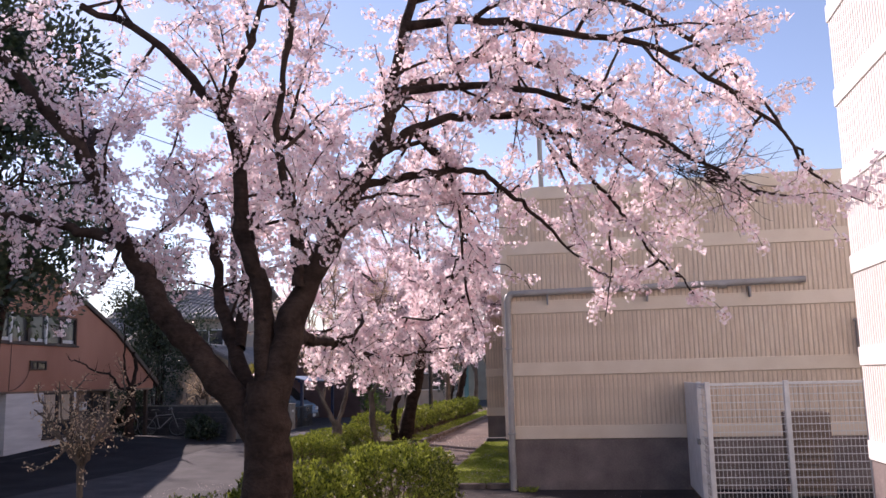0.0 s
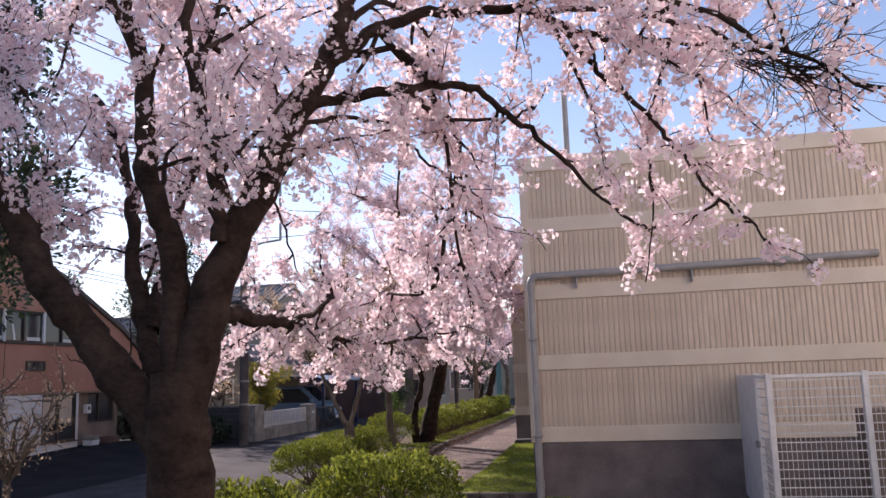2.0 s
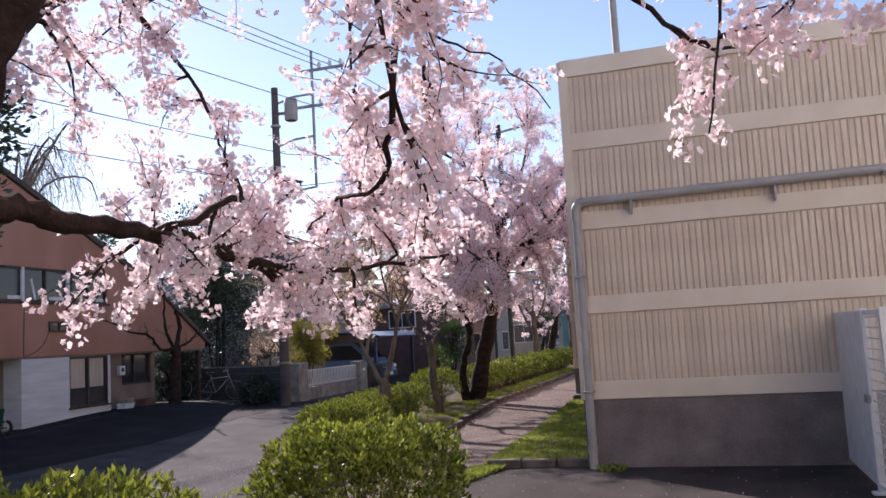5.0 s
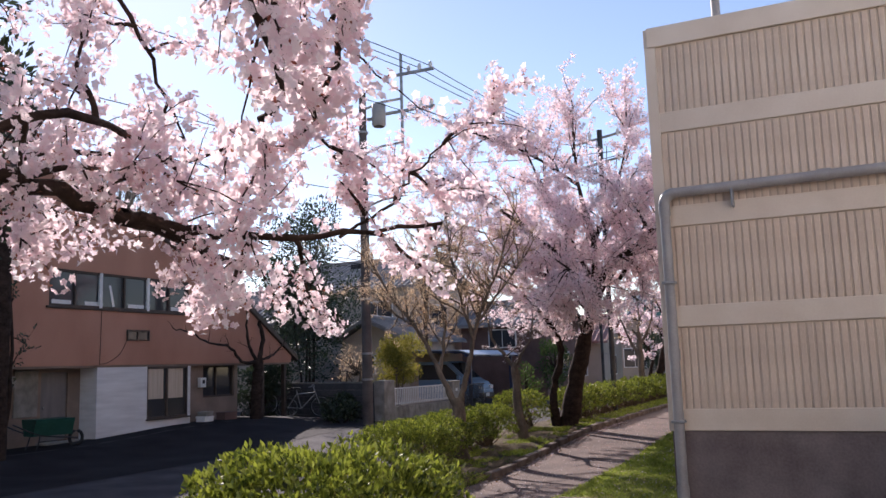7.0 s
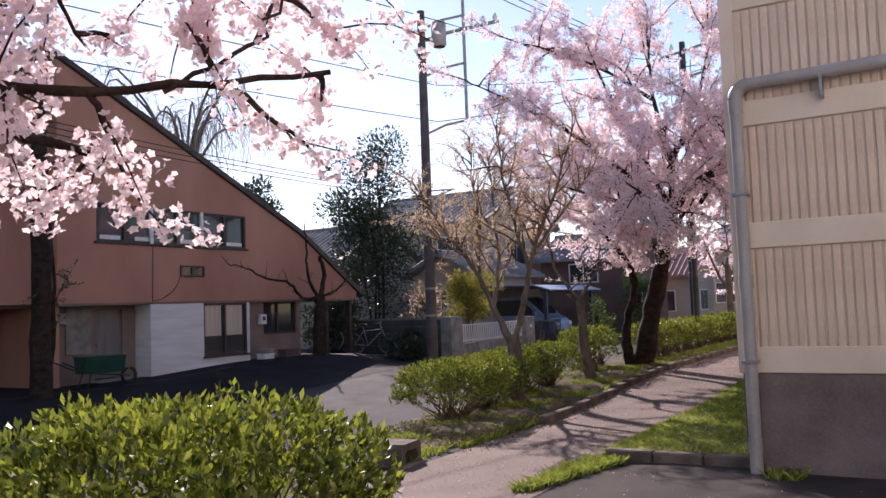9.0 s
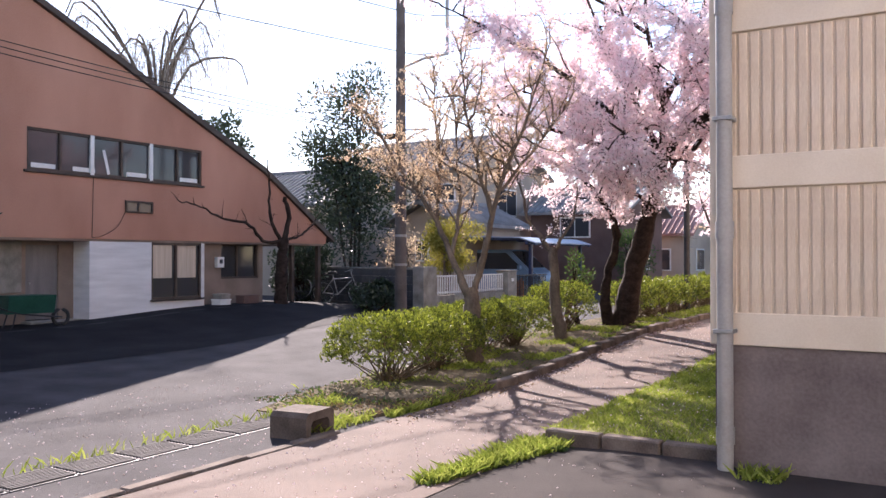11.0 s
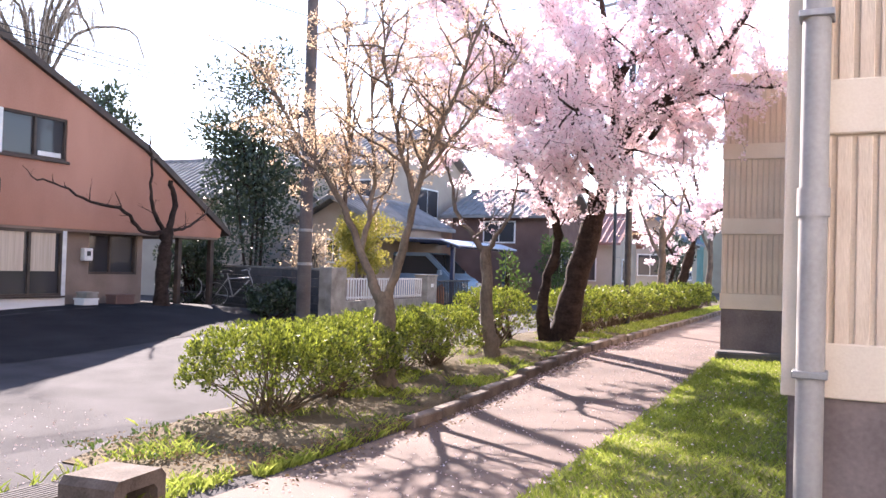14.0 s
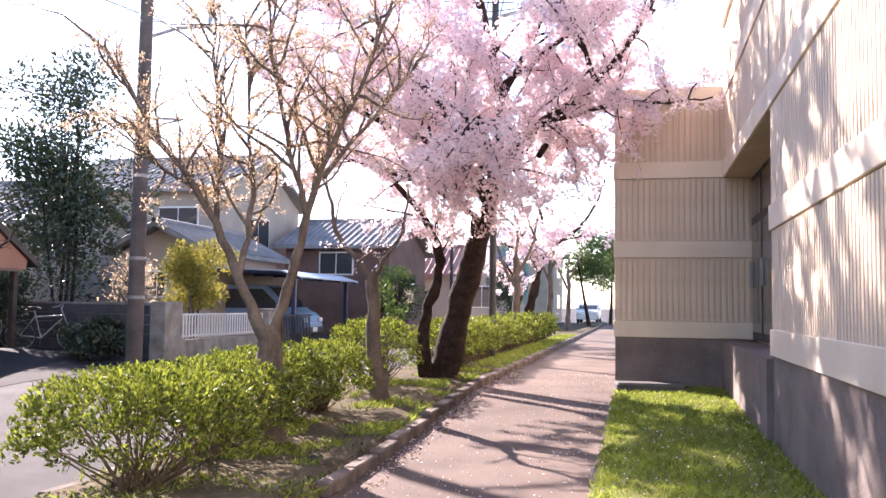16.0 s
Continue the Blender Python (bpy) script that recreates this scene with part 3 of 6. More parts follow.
def join(bms):
    out = bmesh.new()
    for b in bms:
        me = bpy.data.meshes.new("tmp")
        b.to_mesh(me)
        b.free()
        out.from_mesh(me)
        bpy.data.meshes.remove(me)
    return out


y_at_407 = next(y for y in np.arange(9, 7, -0.01) if roof_z(y) >= 4.07)
y_at_324 = next(y for y in np.arange(12, 8, -0.01) if roof_z(y) >= 3.24)
part("upper_wall", join([
    prism([(2.36, 1.93), (12.2, 1.93), (12.25, 2.12), (y_at_324, 3.24), (2.36, 3.24)], HX - 0.3, HX),
    prism([(2.36, 3.24), (3.27, 3.24), (3.27, 4.07), (2.36, 4.07)], HX - 0.3, HX),
    prism([(7.65, 3.24), (y_at_324, 3.24), (9.7, 3.72), (y_at_407, 4.07), (7.65, 4.07)], HX - 0.3, HX),
    prism([(2.36, 4.07), (y_at_407, 4.07), (4.9, 5.85), (2.36, 6.95)], HX - 0.3, HX)]), STUCCO, house)
part("side_wall", bx(-22, HX - 0.302, 2.36, 2.6, 0.1, 6.9), STUCCO, house)
part("core", prism([(2.62, 1.9), (12.1, 1.9), (12.1, 2.05), (9.7, 3.6), (4.9, 5.72), (2.62, 6.7)], -22, HX - 0.5), TAUPE, house)
part("roof", prism([(y, z + 0.015) for y, z in [(2.1, 7.06)] + slope + [(12.5, 1.97)]] + [(12.5, 2.1), (12.27, 2.27), (9.74, 3.86), (4.94, 5.99), (2.1, 7.2)], -22.3, HX + 0.08), FRAMEMAT, house, "dark roof edge")
part("rear_roof", prism([(7.6, 5.25), (11.2, 3.55), (11.2, 3.72), (7.6, 5.45)], -19.0, -16.2), TEALWALL, house, "teal rear roof edge")
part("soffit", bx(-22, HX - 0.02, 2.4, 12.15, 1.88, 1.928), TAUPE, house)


def window(parent, y0, y1, z0, z1, x, splits, curtain=False, posts=()):
    """A framed window in a wall that faces the street."""
    w = part("window", join([bx(x - 0.06, x + 0.02, y0, y1, z0, z0 + 0.05), bx(x - 0.06, x + 0.02, y0, y1, z1 - 0.05, z1),
                             *[bx(x - 0.06, x + 0.015, y - 0.025, y + 0.025, z0 + 0.05, z1 - 0.05) for y in [y0 + 0.025, *splits, y1 - 0.025]]]), FRAMEMAT, parent)
    cuts = [y0 + 0.025, *splits, y1 - 0.025]
    for a, b in zip(cuts, cuts[1:]):
        part("pane", bx(x - 0.04, x - 0.034, a + 0.025, b - 0.025, z0 + 0.05, z1 - 0.05), GLASSMAT, w)
        if curtain:
            part("curtain", bx(x - 0.034, x - 0.03, a + 0.03, a + (b - a) * 0.86, z0 + 0.48, z1 - 0.06), CURTAIN, w)
    for y in posts:
        part("post", bx(x - 0.03, x + 0.03, y - 0.045, y + 0.045, z0 + 0.0, z1, 0.006), WHITEMETAL, w)
    return w


window(house, 3.27, 7.65, 3.24, 4.07, HX - 0.04, [4.0, 5.45, 6.95], False, [4.72, 6.21])
part("ledge", bx(HX - 0.1, HX + 0.05, 3.2, 7.7, 3.19, 3.24, 0.008), FRAMEMAT, house)
part("sash", bx(HX - 0.12, HX - 0.08, 6.9, 7.3, 3.35, 3.95, 0.0), CURTAIN, house)
for y in (3.4, 4.3, 5.6, 7.05):
    part("valance", bx(HX - 0.074, HX - 0.07, y, y + 0.52, 3.3, 3.39), WHITEMETAL, house, "pale cloth hem behind the glass")
board = part("leaning_board", bx(-0.003, 0.003, -0.035, 0.035, 0.0, 0.52), WHITEMETAL, house, "white board leaning behind the glass")
board.matrix_basis = pose(HX - 0.071, 5.15, 3.3, 14, 0, 0)
vent = part("vent_window", join([bx(HX, HX + 0.04, 5.5, 6.22, 2.51, 2.55), bx(HX, HX + 0.04, 5.5, 6.22, 2.73, 2.77), bx(HX, HX + 0.04, 5.5, 5.54, 2.55, 2.73),
                                 bx(HX, HX + 0.04, 6.18, 6.22, 2.55, 2.73), bx(HX, HX + 0.04, 5.82, 5.86, 2.55, 2.73)]), FRAMEMAT, house)
part("pane", bx(HX, HX + 0.015, 5.54, 6.18, 2.55, 2.73), GLASSMAT, vent)
part("cable", tubes("cable", [(spline([(HX + 0.02, 5.5, 2.52), (HX + 0.02, 5.3, 2.2), (HX + 0.02, 4.95, 2.0), (HX + 0.02, 4.68, 1.95)], 12), 0.008), ([(HX + 0.015, 4.72, 3.2), (HX + 0.02, 4.7, 2.5), (HX + 0.015, 4.69, 1.95)], 0.008)]), FRAMEMAT, house)
# ground floor
for w_ in [(HX - 0.3, HX - 0.02, 4.66, 6.22, 0.2, 1.88), (HX - 0.3, HX - 0.02, 6.22, 7.75, 0.2, 0.6), (HX - 0.3, HX - 0.02, 7.66, 7.75, 0.6, 1.88), (HX - 0.75, HX - 0.3, 4.66, 4.8, 0.2, 1.88)]:
    part("white_wall", bx(*w_), WHITEWALL, house, "white painted brick wall")
window(house, 6.22, 7.66, 0.6, 1.88, HX - 0.05, [6.93], True)
part("sill", bx(HX - 0.08, HX + 0.05, 6.18, 7.70, 0.57, 0.605, 0.006), FRAMEMAT, house)
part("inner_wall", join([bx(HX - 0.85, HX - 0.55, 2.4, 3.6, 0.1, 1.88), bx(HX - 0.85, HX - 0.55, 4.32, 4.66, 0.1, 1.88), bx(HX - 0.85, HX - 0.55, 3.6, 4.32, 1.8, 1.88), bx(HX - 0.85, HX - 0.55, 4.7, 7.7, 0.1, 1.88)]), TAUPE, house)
part("stone_panel", bx(HX - 0.55, HX - 0.51, 2.9, 3.5, 0.85, 1.86, 0.01), CONCRETE, house, "pale cracked stone panel")
hd = part("door", bx(HX - 0.66, HX - 0.6, 3.6, 4.32, 0.3, 1.8, 0.006), DOORMAT, house, "grey flush house door")
part("door_knob", bx(HX - 0.6, HX - 0.56, 3.68, 3.72, 1.0, 1.05, 0.008), STEEL, hd)
part("door_step", bx(HX - 0.6, HX - 0.2, 3.5, 4.6, 0.1, 0.28, 0.01), CONCRETE, house)
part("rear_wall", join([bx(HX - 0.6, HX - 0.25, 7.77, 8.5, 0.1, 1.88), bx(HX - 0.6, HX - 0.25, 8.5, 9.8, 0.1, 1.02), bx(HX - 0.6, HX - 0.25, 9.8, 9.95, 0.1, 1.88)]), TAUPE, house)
window(house, 8.5, 9.8, 1.02, 1.88, HX - 0.32, [9.1])
part("porch_wall", bx(-17.5, -16.8, 9.95, 12.2, 0.0, 1.88), BROWNWALL, house)
part("porch_side", bx(-16.8, HX - 0.6, 9.8, 9.95, 0.0, 1.879), TAUPE, house)
for y in (11.0, 12.1):
    part("porch_post", bx(HX - 0.25, HX - 0.13, y - 0.06, y + 0.06, 0.0, 1.88, 0.008), FRAMEMAT, house)
# flat-roofed end of the house over an open ground floor
part("annex_wall", bx(HX - 0.75, HX - 0.45, -6.0, 2.34, 1.93, 6.45), STUCCO, house)
part("annex_roof", bx(-19.5, HX - 0.3, -6.2, 2.34, 6.45, 6.62, 0.02), FRAMEMAT, house, "dark flat roof edge")
part("annex_end_wall", bx(-19.3, HX - 0.76, -6.0, -5.75, 0.0, 6.44), STUCCO, house)
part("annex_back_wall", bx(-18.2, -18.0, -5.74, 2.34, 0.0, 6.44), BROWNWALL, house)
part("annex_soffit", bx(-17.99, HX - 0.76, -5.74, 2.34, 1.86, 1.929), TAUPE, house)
for y in (-5.6, -2.9, -0.3):
    part("annex_post", bx(HX - 0.72, HX - 0.56, y - 0.08, y + 0.08, 0.0, 1.93, 0.01), FRAMEMAT, house)
mb = thing("meter_box", "small white meter box fixed on the taupe wall", "meter box", at=(HX - 0.25, 8.28, 1.3))
part("body", bx(0, 0.12, 0, 0.22, 0, 0.26, 0.01), WHITEMETAL, mb)
part("dial", bx(0.12, 0.13, 0.06, 0.16, 0.1, 0.2, 0.004), DARKMETAL, mb)
for y in (2.5, 2.72):
    em = thing("electric_meter", "round grey electricity meter on the dark wall", "meter", "meters by the door", at=(HX - 0.55, y, 1.5))
    part("case", bx(0, 0.1, 0, 0.16, 0, 0.24, 0.015), PIPEMAT, em)
    part("cover", tubes("cover", [([(0.1, 0.08, 0.15), (0.12, 0.08, 0.15), (0.15, 0.08, 0.15)], [0.07, 0.07, 0.04])], 10), WHITEMETAL, em, smooth=True)
cart = thing("wheelbarrow", "green plastic wheelbarrow parked by the house door", "wheelbarrow", at=(-13.35, 3.1, gz(-13.3, 3.1)), turn=80)
part("tub", prism([(-0.28, 0.62), (0.28, 0.62), (0.18, 0.28), (-0.18, 0.28)], -0.45, 0.4), GREENPLASTIC, cart)
part("frame", tubes("frame", [(spline([(-0.9, -0.22, 0.55), (-0.3, -0.18, 0.3), (0.6, -0.05, 0.18)], 8), 0.016), (spline([(-0.9, 0.22, 0.55), (-0.3, 0.18, 0.3), (0.6, 0.05, 0.18)], 8), 0.016),
                              ([(-0.3, -0.18, 0.3), (-0.35, -0.2, 0.1), (-0.4, -0.2, 0.0)], 0.014), ([(-0.3, 0.18, 0.3), (-0.35, 0.2, 0.1), (-0.4, 0.2, 0.0)], 0.014)]), DARKMETAL, cart)


def ring(r, t, n=28, c=(0, 0, 0)):
    an = np.linspace(0, 2 * np.pi, n + 1)
    return [(np.stack([c[0] + r * np.cos(an), np.full(n + 1, c[1]), c[2] + r * np.sin(an)], 1), t)]


part("wheel", tubes("wheel", ring(0.15, 0.035, 16, (0.6, 0, 0.18))), RUBBER, cart)
for i, (y, w, h, m_) in enumerate([(7.95, 0.35, 0.14, WHITEMETAL), (8.0, 0.28, 0.12, CONCRETE), (8.75, 0.5, 0.2, BROWNWALL)]):
    st = thing("storage_box", "small box of odds and ends stacked against the house wall", "box", "boxes by the house wall", at=(-13.55, y, gz(-13.55, y) + (0.145 if i == 1 else 0)))
    part("carton", bx(-0.15, 0.15, 0, w, 0, h, 0.012), m_, st)
    part("rim", bx(-0.16, 0.16, -0.01, w + 0.01, h - 0.03, h + 0.005, 0.004), m_, st)

# ---- bicycles ----


def bicycle(m, label, paint):
    b = tagged(new("bicycle"), label, "bicycle", "bicycles by the garden wall")
    b.matrix_basis = m
    for x in (-0.52, 0.52):
        w = part("wheel", tubes("wheel", ring(0.32, 0.017, 30, (x, 0, 0.337))), RUBBER, b)
        part("rim", tubes("rim", ring(0.295, 0.009, 30, (x, 0, 0.337))), STEEL, w)
        part("spokes", tubes("spokes", [([(x, 0, 0.337), (x + 0.15 * math.cos(a), 0, 0.337 + 0.15 * math.sin(a)), (x + 0.29 * math.cos(a), 0, 0.337 + 0.29 * math.sin(a))], 0.002) for a in np.arange(0, 6.28, 0.45)]), STEEL, w)
    fr = [[(-0.52, 0, 0.337), (-0.1, 0, 0.29)], [(-0.52, 0, 0.337), (-0.2, 0, 0.78)], [(-0.1, 0, 0.29), (-0.24, 0, 0.88)], [(-0.1, 0, 0.29), (0.33, 0, 0.72)], [(-0.2, 0, 0.74), (0.32, 0, 0.78)], [(0.52, 0, 0.337), (0.30, 0, 0.92)]]
    part("frame", tubes("frame", [([a, tuple((np.array(a) + np.array(c)) / 2), c], 0.016) for a, c in fr]), paint, b)
    part("handlebar", tubes("handlebar", [(spline([(0.2, -0.28, 0.98), (0.3, -0.15, 1.0), (0.31, 0, 0.93), (0.3, 0.15, 1.0), (0.2, 0.28, 0.98)], 12), 0.012)]), STEEL, b)
    part("saddle", prism([(-0.36, 0.90), (-0.12, 0.90), (-0.10, 0.93), (-0.2, 0.96), (-0.36, 0.96)], -0.06, 0.06, "y"), RUBBER, b)
    part("pedals", tubes("pedals", [([(-0.1, -0.14, 0.15), (-0.1, 0.0, 0.29), (-0.1, 0.14, 0.43)], 0.012)]), DARKMETAL, b)
    return b


bicycle(pose(-13.6, 12.8, gz(-13.6, 12.8), 6, 0, 24), "silver bicycle leaning by the dark garden wall", STEEL)
bicycle(pose(-14.9, 12.75, gz(-15, 12.8) + 0.02, 62, 0, 30), "dark bicycle fallen on its side in the shade", DARKMETAL)

# ---- garden wall, white fence, gate ----
gw = thing("garden_wall", "dark grey concrete-block garden wall with end pillar", "wall")
A, B = Vector((-10.55, 12.5, 0)), Vector((-17.5, 15.2, 0))
wd = (B - A).normalized()
wang = math.degrees(math.atan2(wd.y, wd.x))
wl = (B - A).length
BLOCKME = bpy.data.meshes.new("block")
bm = bx(0.004, 0.396, -0.06, 0.06, 0.004, 0.196, 0.006)
bm.to_mesh(BLOCKME)
bm.free()
BLOCKME.materials.append(DARKCONC)
for r in range(6):
    for i in range(int(wl / 0.4)):
        bl = part("block", BLOCKME, None, gw)
        bl.matrix_basis = Matrix.Translation(A) @ pose(0, 0, 0.02, 0, 0, wang) @ pose(0.3 + 0.4 * i - (0.2 if r % 2 else 0), 0, 0.2 * r)
cap = part("coping", bx(0.1, wl, -0.075, 0.075, 1.21, 1.26, 0.008), CONCRETE, gw)
cap.matrix_basis = Matrix.Translation(A) @ pose(0, 0, 0.01, 0, 0, wang)
part("pillar", bx(-10.75, -10.4, 12.2, 12.85, 0.0, 1.30, 0.015), CONCRETE, gw)
wf = thing("picket_railing", "white steel railing on a low concrete wall", "railing")
for i in range(11):
    part("block", bx(-10.68, -10.52, 12.86 + 0.38 * i, 13.235 + 0.38 * i, 0.0, 0.50, 0.006), CONCRETE, wf)
part("rail", bx(-10.62, -10.58, 12.86, 17.0, 0.56, 0.60, 0.005), WHITEMETAL, wf)
part("rail", bx(-10.62, -10.58, 12.86, 17.0, 1.01, 1.05, 0.005), WHITEMETAL, wf)
picket = bpy.data.meshes.new("picket")
bm = bx(-0.012, 0.012, -0.02, 0.02, 0.0, 0.52, 0.004)
bm.to_mesh(picket)
bm.free()
picket.materials.append(WHITEMETAL)
for i in range(34):
    part("picket", picket, None, wf).matrix_basis = pose(-10.57, 12.93 + 0.123 * i, 0.53)
gp = thing("gate_pillar", "grey rendered gate pillar with a nameplate", "pillar", at=(-10.6, 17.35, 0))
part("shaft", bx(-0.2, 0.2, -0.3, 0.3, 0, 1.1, 0.012), CONCRETE, gp)
part("cap", bx(-0.22, 0.22, -0.32, 0.32, 1.1, 1.15, 0.012), CONCRETE, gp)
part("plate", bx(0.2, 0.21, -0.08, 0.08, 0.8, 0.9, 0.003), WHITEMETAL, gp)
gate = thing("folding_gate", "dark folding gate with orange-brown plants behind its bars", "gate", at=(-10.5, 17.7, 0))
for i in range(22):
    part("bar", bx(-0.012, 0.012, 0.11 * i, 0.11 * i + 0.022, 0.08, 1.0), DARKMETAL, gate)
for z in (0.1, 0.95):
    part("rail", bx(-0.02, 0.02, 0, 2.45, z, z + 0.04, 0.004), DARKMETAL, gate)
lat = thing("lattice_screen", "orange-brown wooden lattice behind the gate", "lattice", at=(-10.8, 17.75, 0))
for i in range(10):
    part("slat", bx(0, 0.02, 0.12 * i, 0.12 * i + 0.09, 0.0, 0.78 + 0.05 * (i % 3), 0.004), ORANGEWOOD, lat)

# ---- carport with van ----
cp = thing("carport", "carport with pale sheet roof and dark blue posts", "carport")
for x, y in ((-10.7, 19.3), (-10.7, 23.6), (-15.2, 19.3), (-15.2, 23.6)):
    part("post", bx(x - 0.06, x + 0.06, y - 0.06, y + 0.06, 0.0, 2.05, 0.01), BLUEMETAL, cp)
part("roof_sheet", prism([(-15.5, 2.22), (-13, 2.26), (-11, 2.2), (-10.4, 2.02), (-10.4, 2.06), (-11, 2.24), (-13, 2.3), (-15.5, 2.26)], 19.0, 24.0, "y"), POLYROOF, cp)
for y in (19.1, 20.7, 22.3, 23.8):
    part("rib", prism([(-15.5, 2.14), (-13, 2.18), (-11, 2.12), (-10.4, 1.95), (-10.4, 2.02), (-11, 2.2), (-13, 2.26), (-15.5, 2.22)], y, y + 0.06, "y"), BLUEMETAL, cp)
part("beam", bx(-10.78, -10.66, 19.0, 24.0, 1.98, 2.1, 0.01), BLUEMETAL, cp)


def car(m, label, paint, length, height, nose, kind, group=""):
    """A parked car: x ahead, body over four wheels."""
    c = tagged(new(kind), label, kind, group)
    c.matrix_basis = m
    L, h = length / 2, height
    prof = [(-L, 0.35), (-L, 0.95), (-L + 0.12, h - 0.08), (-L + 0.3, h), (L - nose - 0.75, h), (L - nose, 1.02), (L - 0.15, 0.86), (L, 0.62), (L, 0.30), (-L, 0.28)]
    bm = prism(prof, -0.78, 0.78, "y")
    bmesh.ops.bevel(bm, geom=list(bm.edges), offset=0.05, segments=2, affect="EDGES")
    body = part("body", bm, paint, c)
    for s in (-1, 1):
        part("side_window", prism([(-L + 0.2, 1.02), (-L + 0.32, h - 0.12), (L - nose - 0.85, h - 0.12), (L - nose - 0.2, 1.02)], s * 0.775, s * 0.787, "y"), GLASSMAT, c)
        part("headlight", bx(L - 0.16, L + 0.012, min(s * 0.45, s * 0.72), max(s * 0.45, s * 0.72), 0.62, 0.76, 0.02), WHITEMETAL, c)
        part("mirror", bx(L - nose - 0.35, L - nose - 0.22, min(s * 0.78, s * 0.95), max(s * 0.78, s * 0.95), 1.0, 1.16, 0.02), paint, c)
        for x in (-L + 0.6, L - 0.6):
            w = part("wheel", tubes("wheel", [([(x, s * 0.62, 0.29), (x, s * 0.7, 0.29), (x, s * 0.8, 0.29)], 0.29)], 18), RUBBER, c, smooth=True)
            part("hub_cap", tubes("hub_cap", [([(x, s * 0.79, 0.29), (x, s * 0.805, 0.29), (x, s * 0.815, 0.29)], [0.19, 0.18, 0.02])], 14), STEEL, w)
    e = 0.02
    part("windscreen", prism([(L - nose - 0.72 + e, h - 0.07), (L - nose - 0.05 + e, 1.06), (L - nose - 0.03 + e, 1.07), (L - nose - 0.70 + e, h - 0.06)], -0.66, 0.66, "y"), GLASSMAT, c)
    part("bumper", bx(L - 0.06, L + 0.05, -0.72, 0.72, 0.28, 0.48, 0.03), DARKMETAL if kind == "van" else paint, c)
    part("number_plate", bx(L + 0.05, L + 0.06, -0.17, 0.17, 0.33, 0.46), WHITEMETAL, c)
    return c


car(pose(-12.7, 21.2, gz(-12.7, 21.2), 0, 0, 0), "light blue van parked under the carport", VANPAINT, 3.7, 1.72, 0.5, "van")
car(pose(-4.9, 62, gz(-5, 62), 0, 0, -92), "small white car parked far down the street", CARWHITE, 3.5, 1.5, 0.8, "car")

# ---- houses further off ----


def tiled_roof(parent, x0, x1, y0, y1, z0, z1, axis, material, over=0.4):
    """A gabled roof with rows of tile ridges; axis: the way of its ridge."""
    x0, x1, y0, y1 = x0 - over, x1 + over, y0 - over, y1 + over
    if axis == "x":
        mid = (y0 + y1) / 2
        part("roof", prism([(y0, z0), (mid, z1), (y1, z0), (y1, z0 + 0.12), (mid, z1 + 0.14), (y0, z0 + 0.12)], x0, x1, "x"), material, parent)
        n, halves = int((x1 - x0) / 0.28), ((y0, mid), (y1, mid))
        ln = [([(x0 + 0.28 * i + 0.1, a, z0 + 0.13), (x0 + 0.28 * i + 0.1, (a + b) / 2, (z0 + z1) / 2 + 0.15), (x0 + 0.28 * i + 0.1, b, z1 + 0.16)], 0.045) for i in range(n) for a, b in halves]
        rid = [([(x0, mid, z1 + 0.17), ((x0 + x1) / 2, mid, z1 + 0.17), (x1, mid, z1 + 0.17)], 0.1)]
    else:
        mid = (x0 + x1) / 2
        part("roof", prism([(x0, z0), (mid, z1), (x1, z0), (x1, z0 + 0.12), (mid, z1 + 0.14), (x0, z0 + 0.12)], y0, y1, "y"), material, parent)
        n, halves = int((y1 - y0) / 0.28), ((x0, mid), (x1, mid))
        ln = [([(a, y0 + 0.28 * i + 0.1, z0 + 0.13), ((a + b) / 2, y0 + 0.28 * i + 0.1, (z0 + z1) / 2 + 0.15), (b, y0 + 0.28 * i + 0.1, z1 + 0.16)], 0.045) for i in range(n) for a, b in halves]
        rid = [([(mid, y0, z1 + 0.17), (mid, (y0 + y1) / 2, z1 + 0.17), (mid, y1, z1 + 0.17)], 0.1)]
    for row in ln:
        part("tile_row", tubes("tile_row", [row], 6), material, parent)
    part("ridge", tubes("ridge", rid, 8), material, parent)


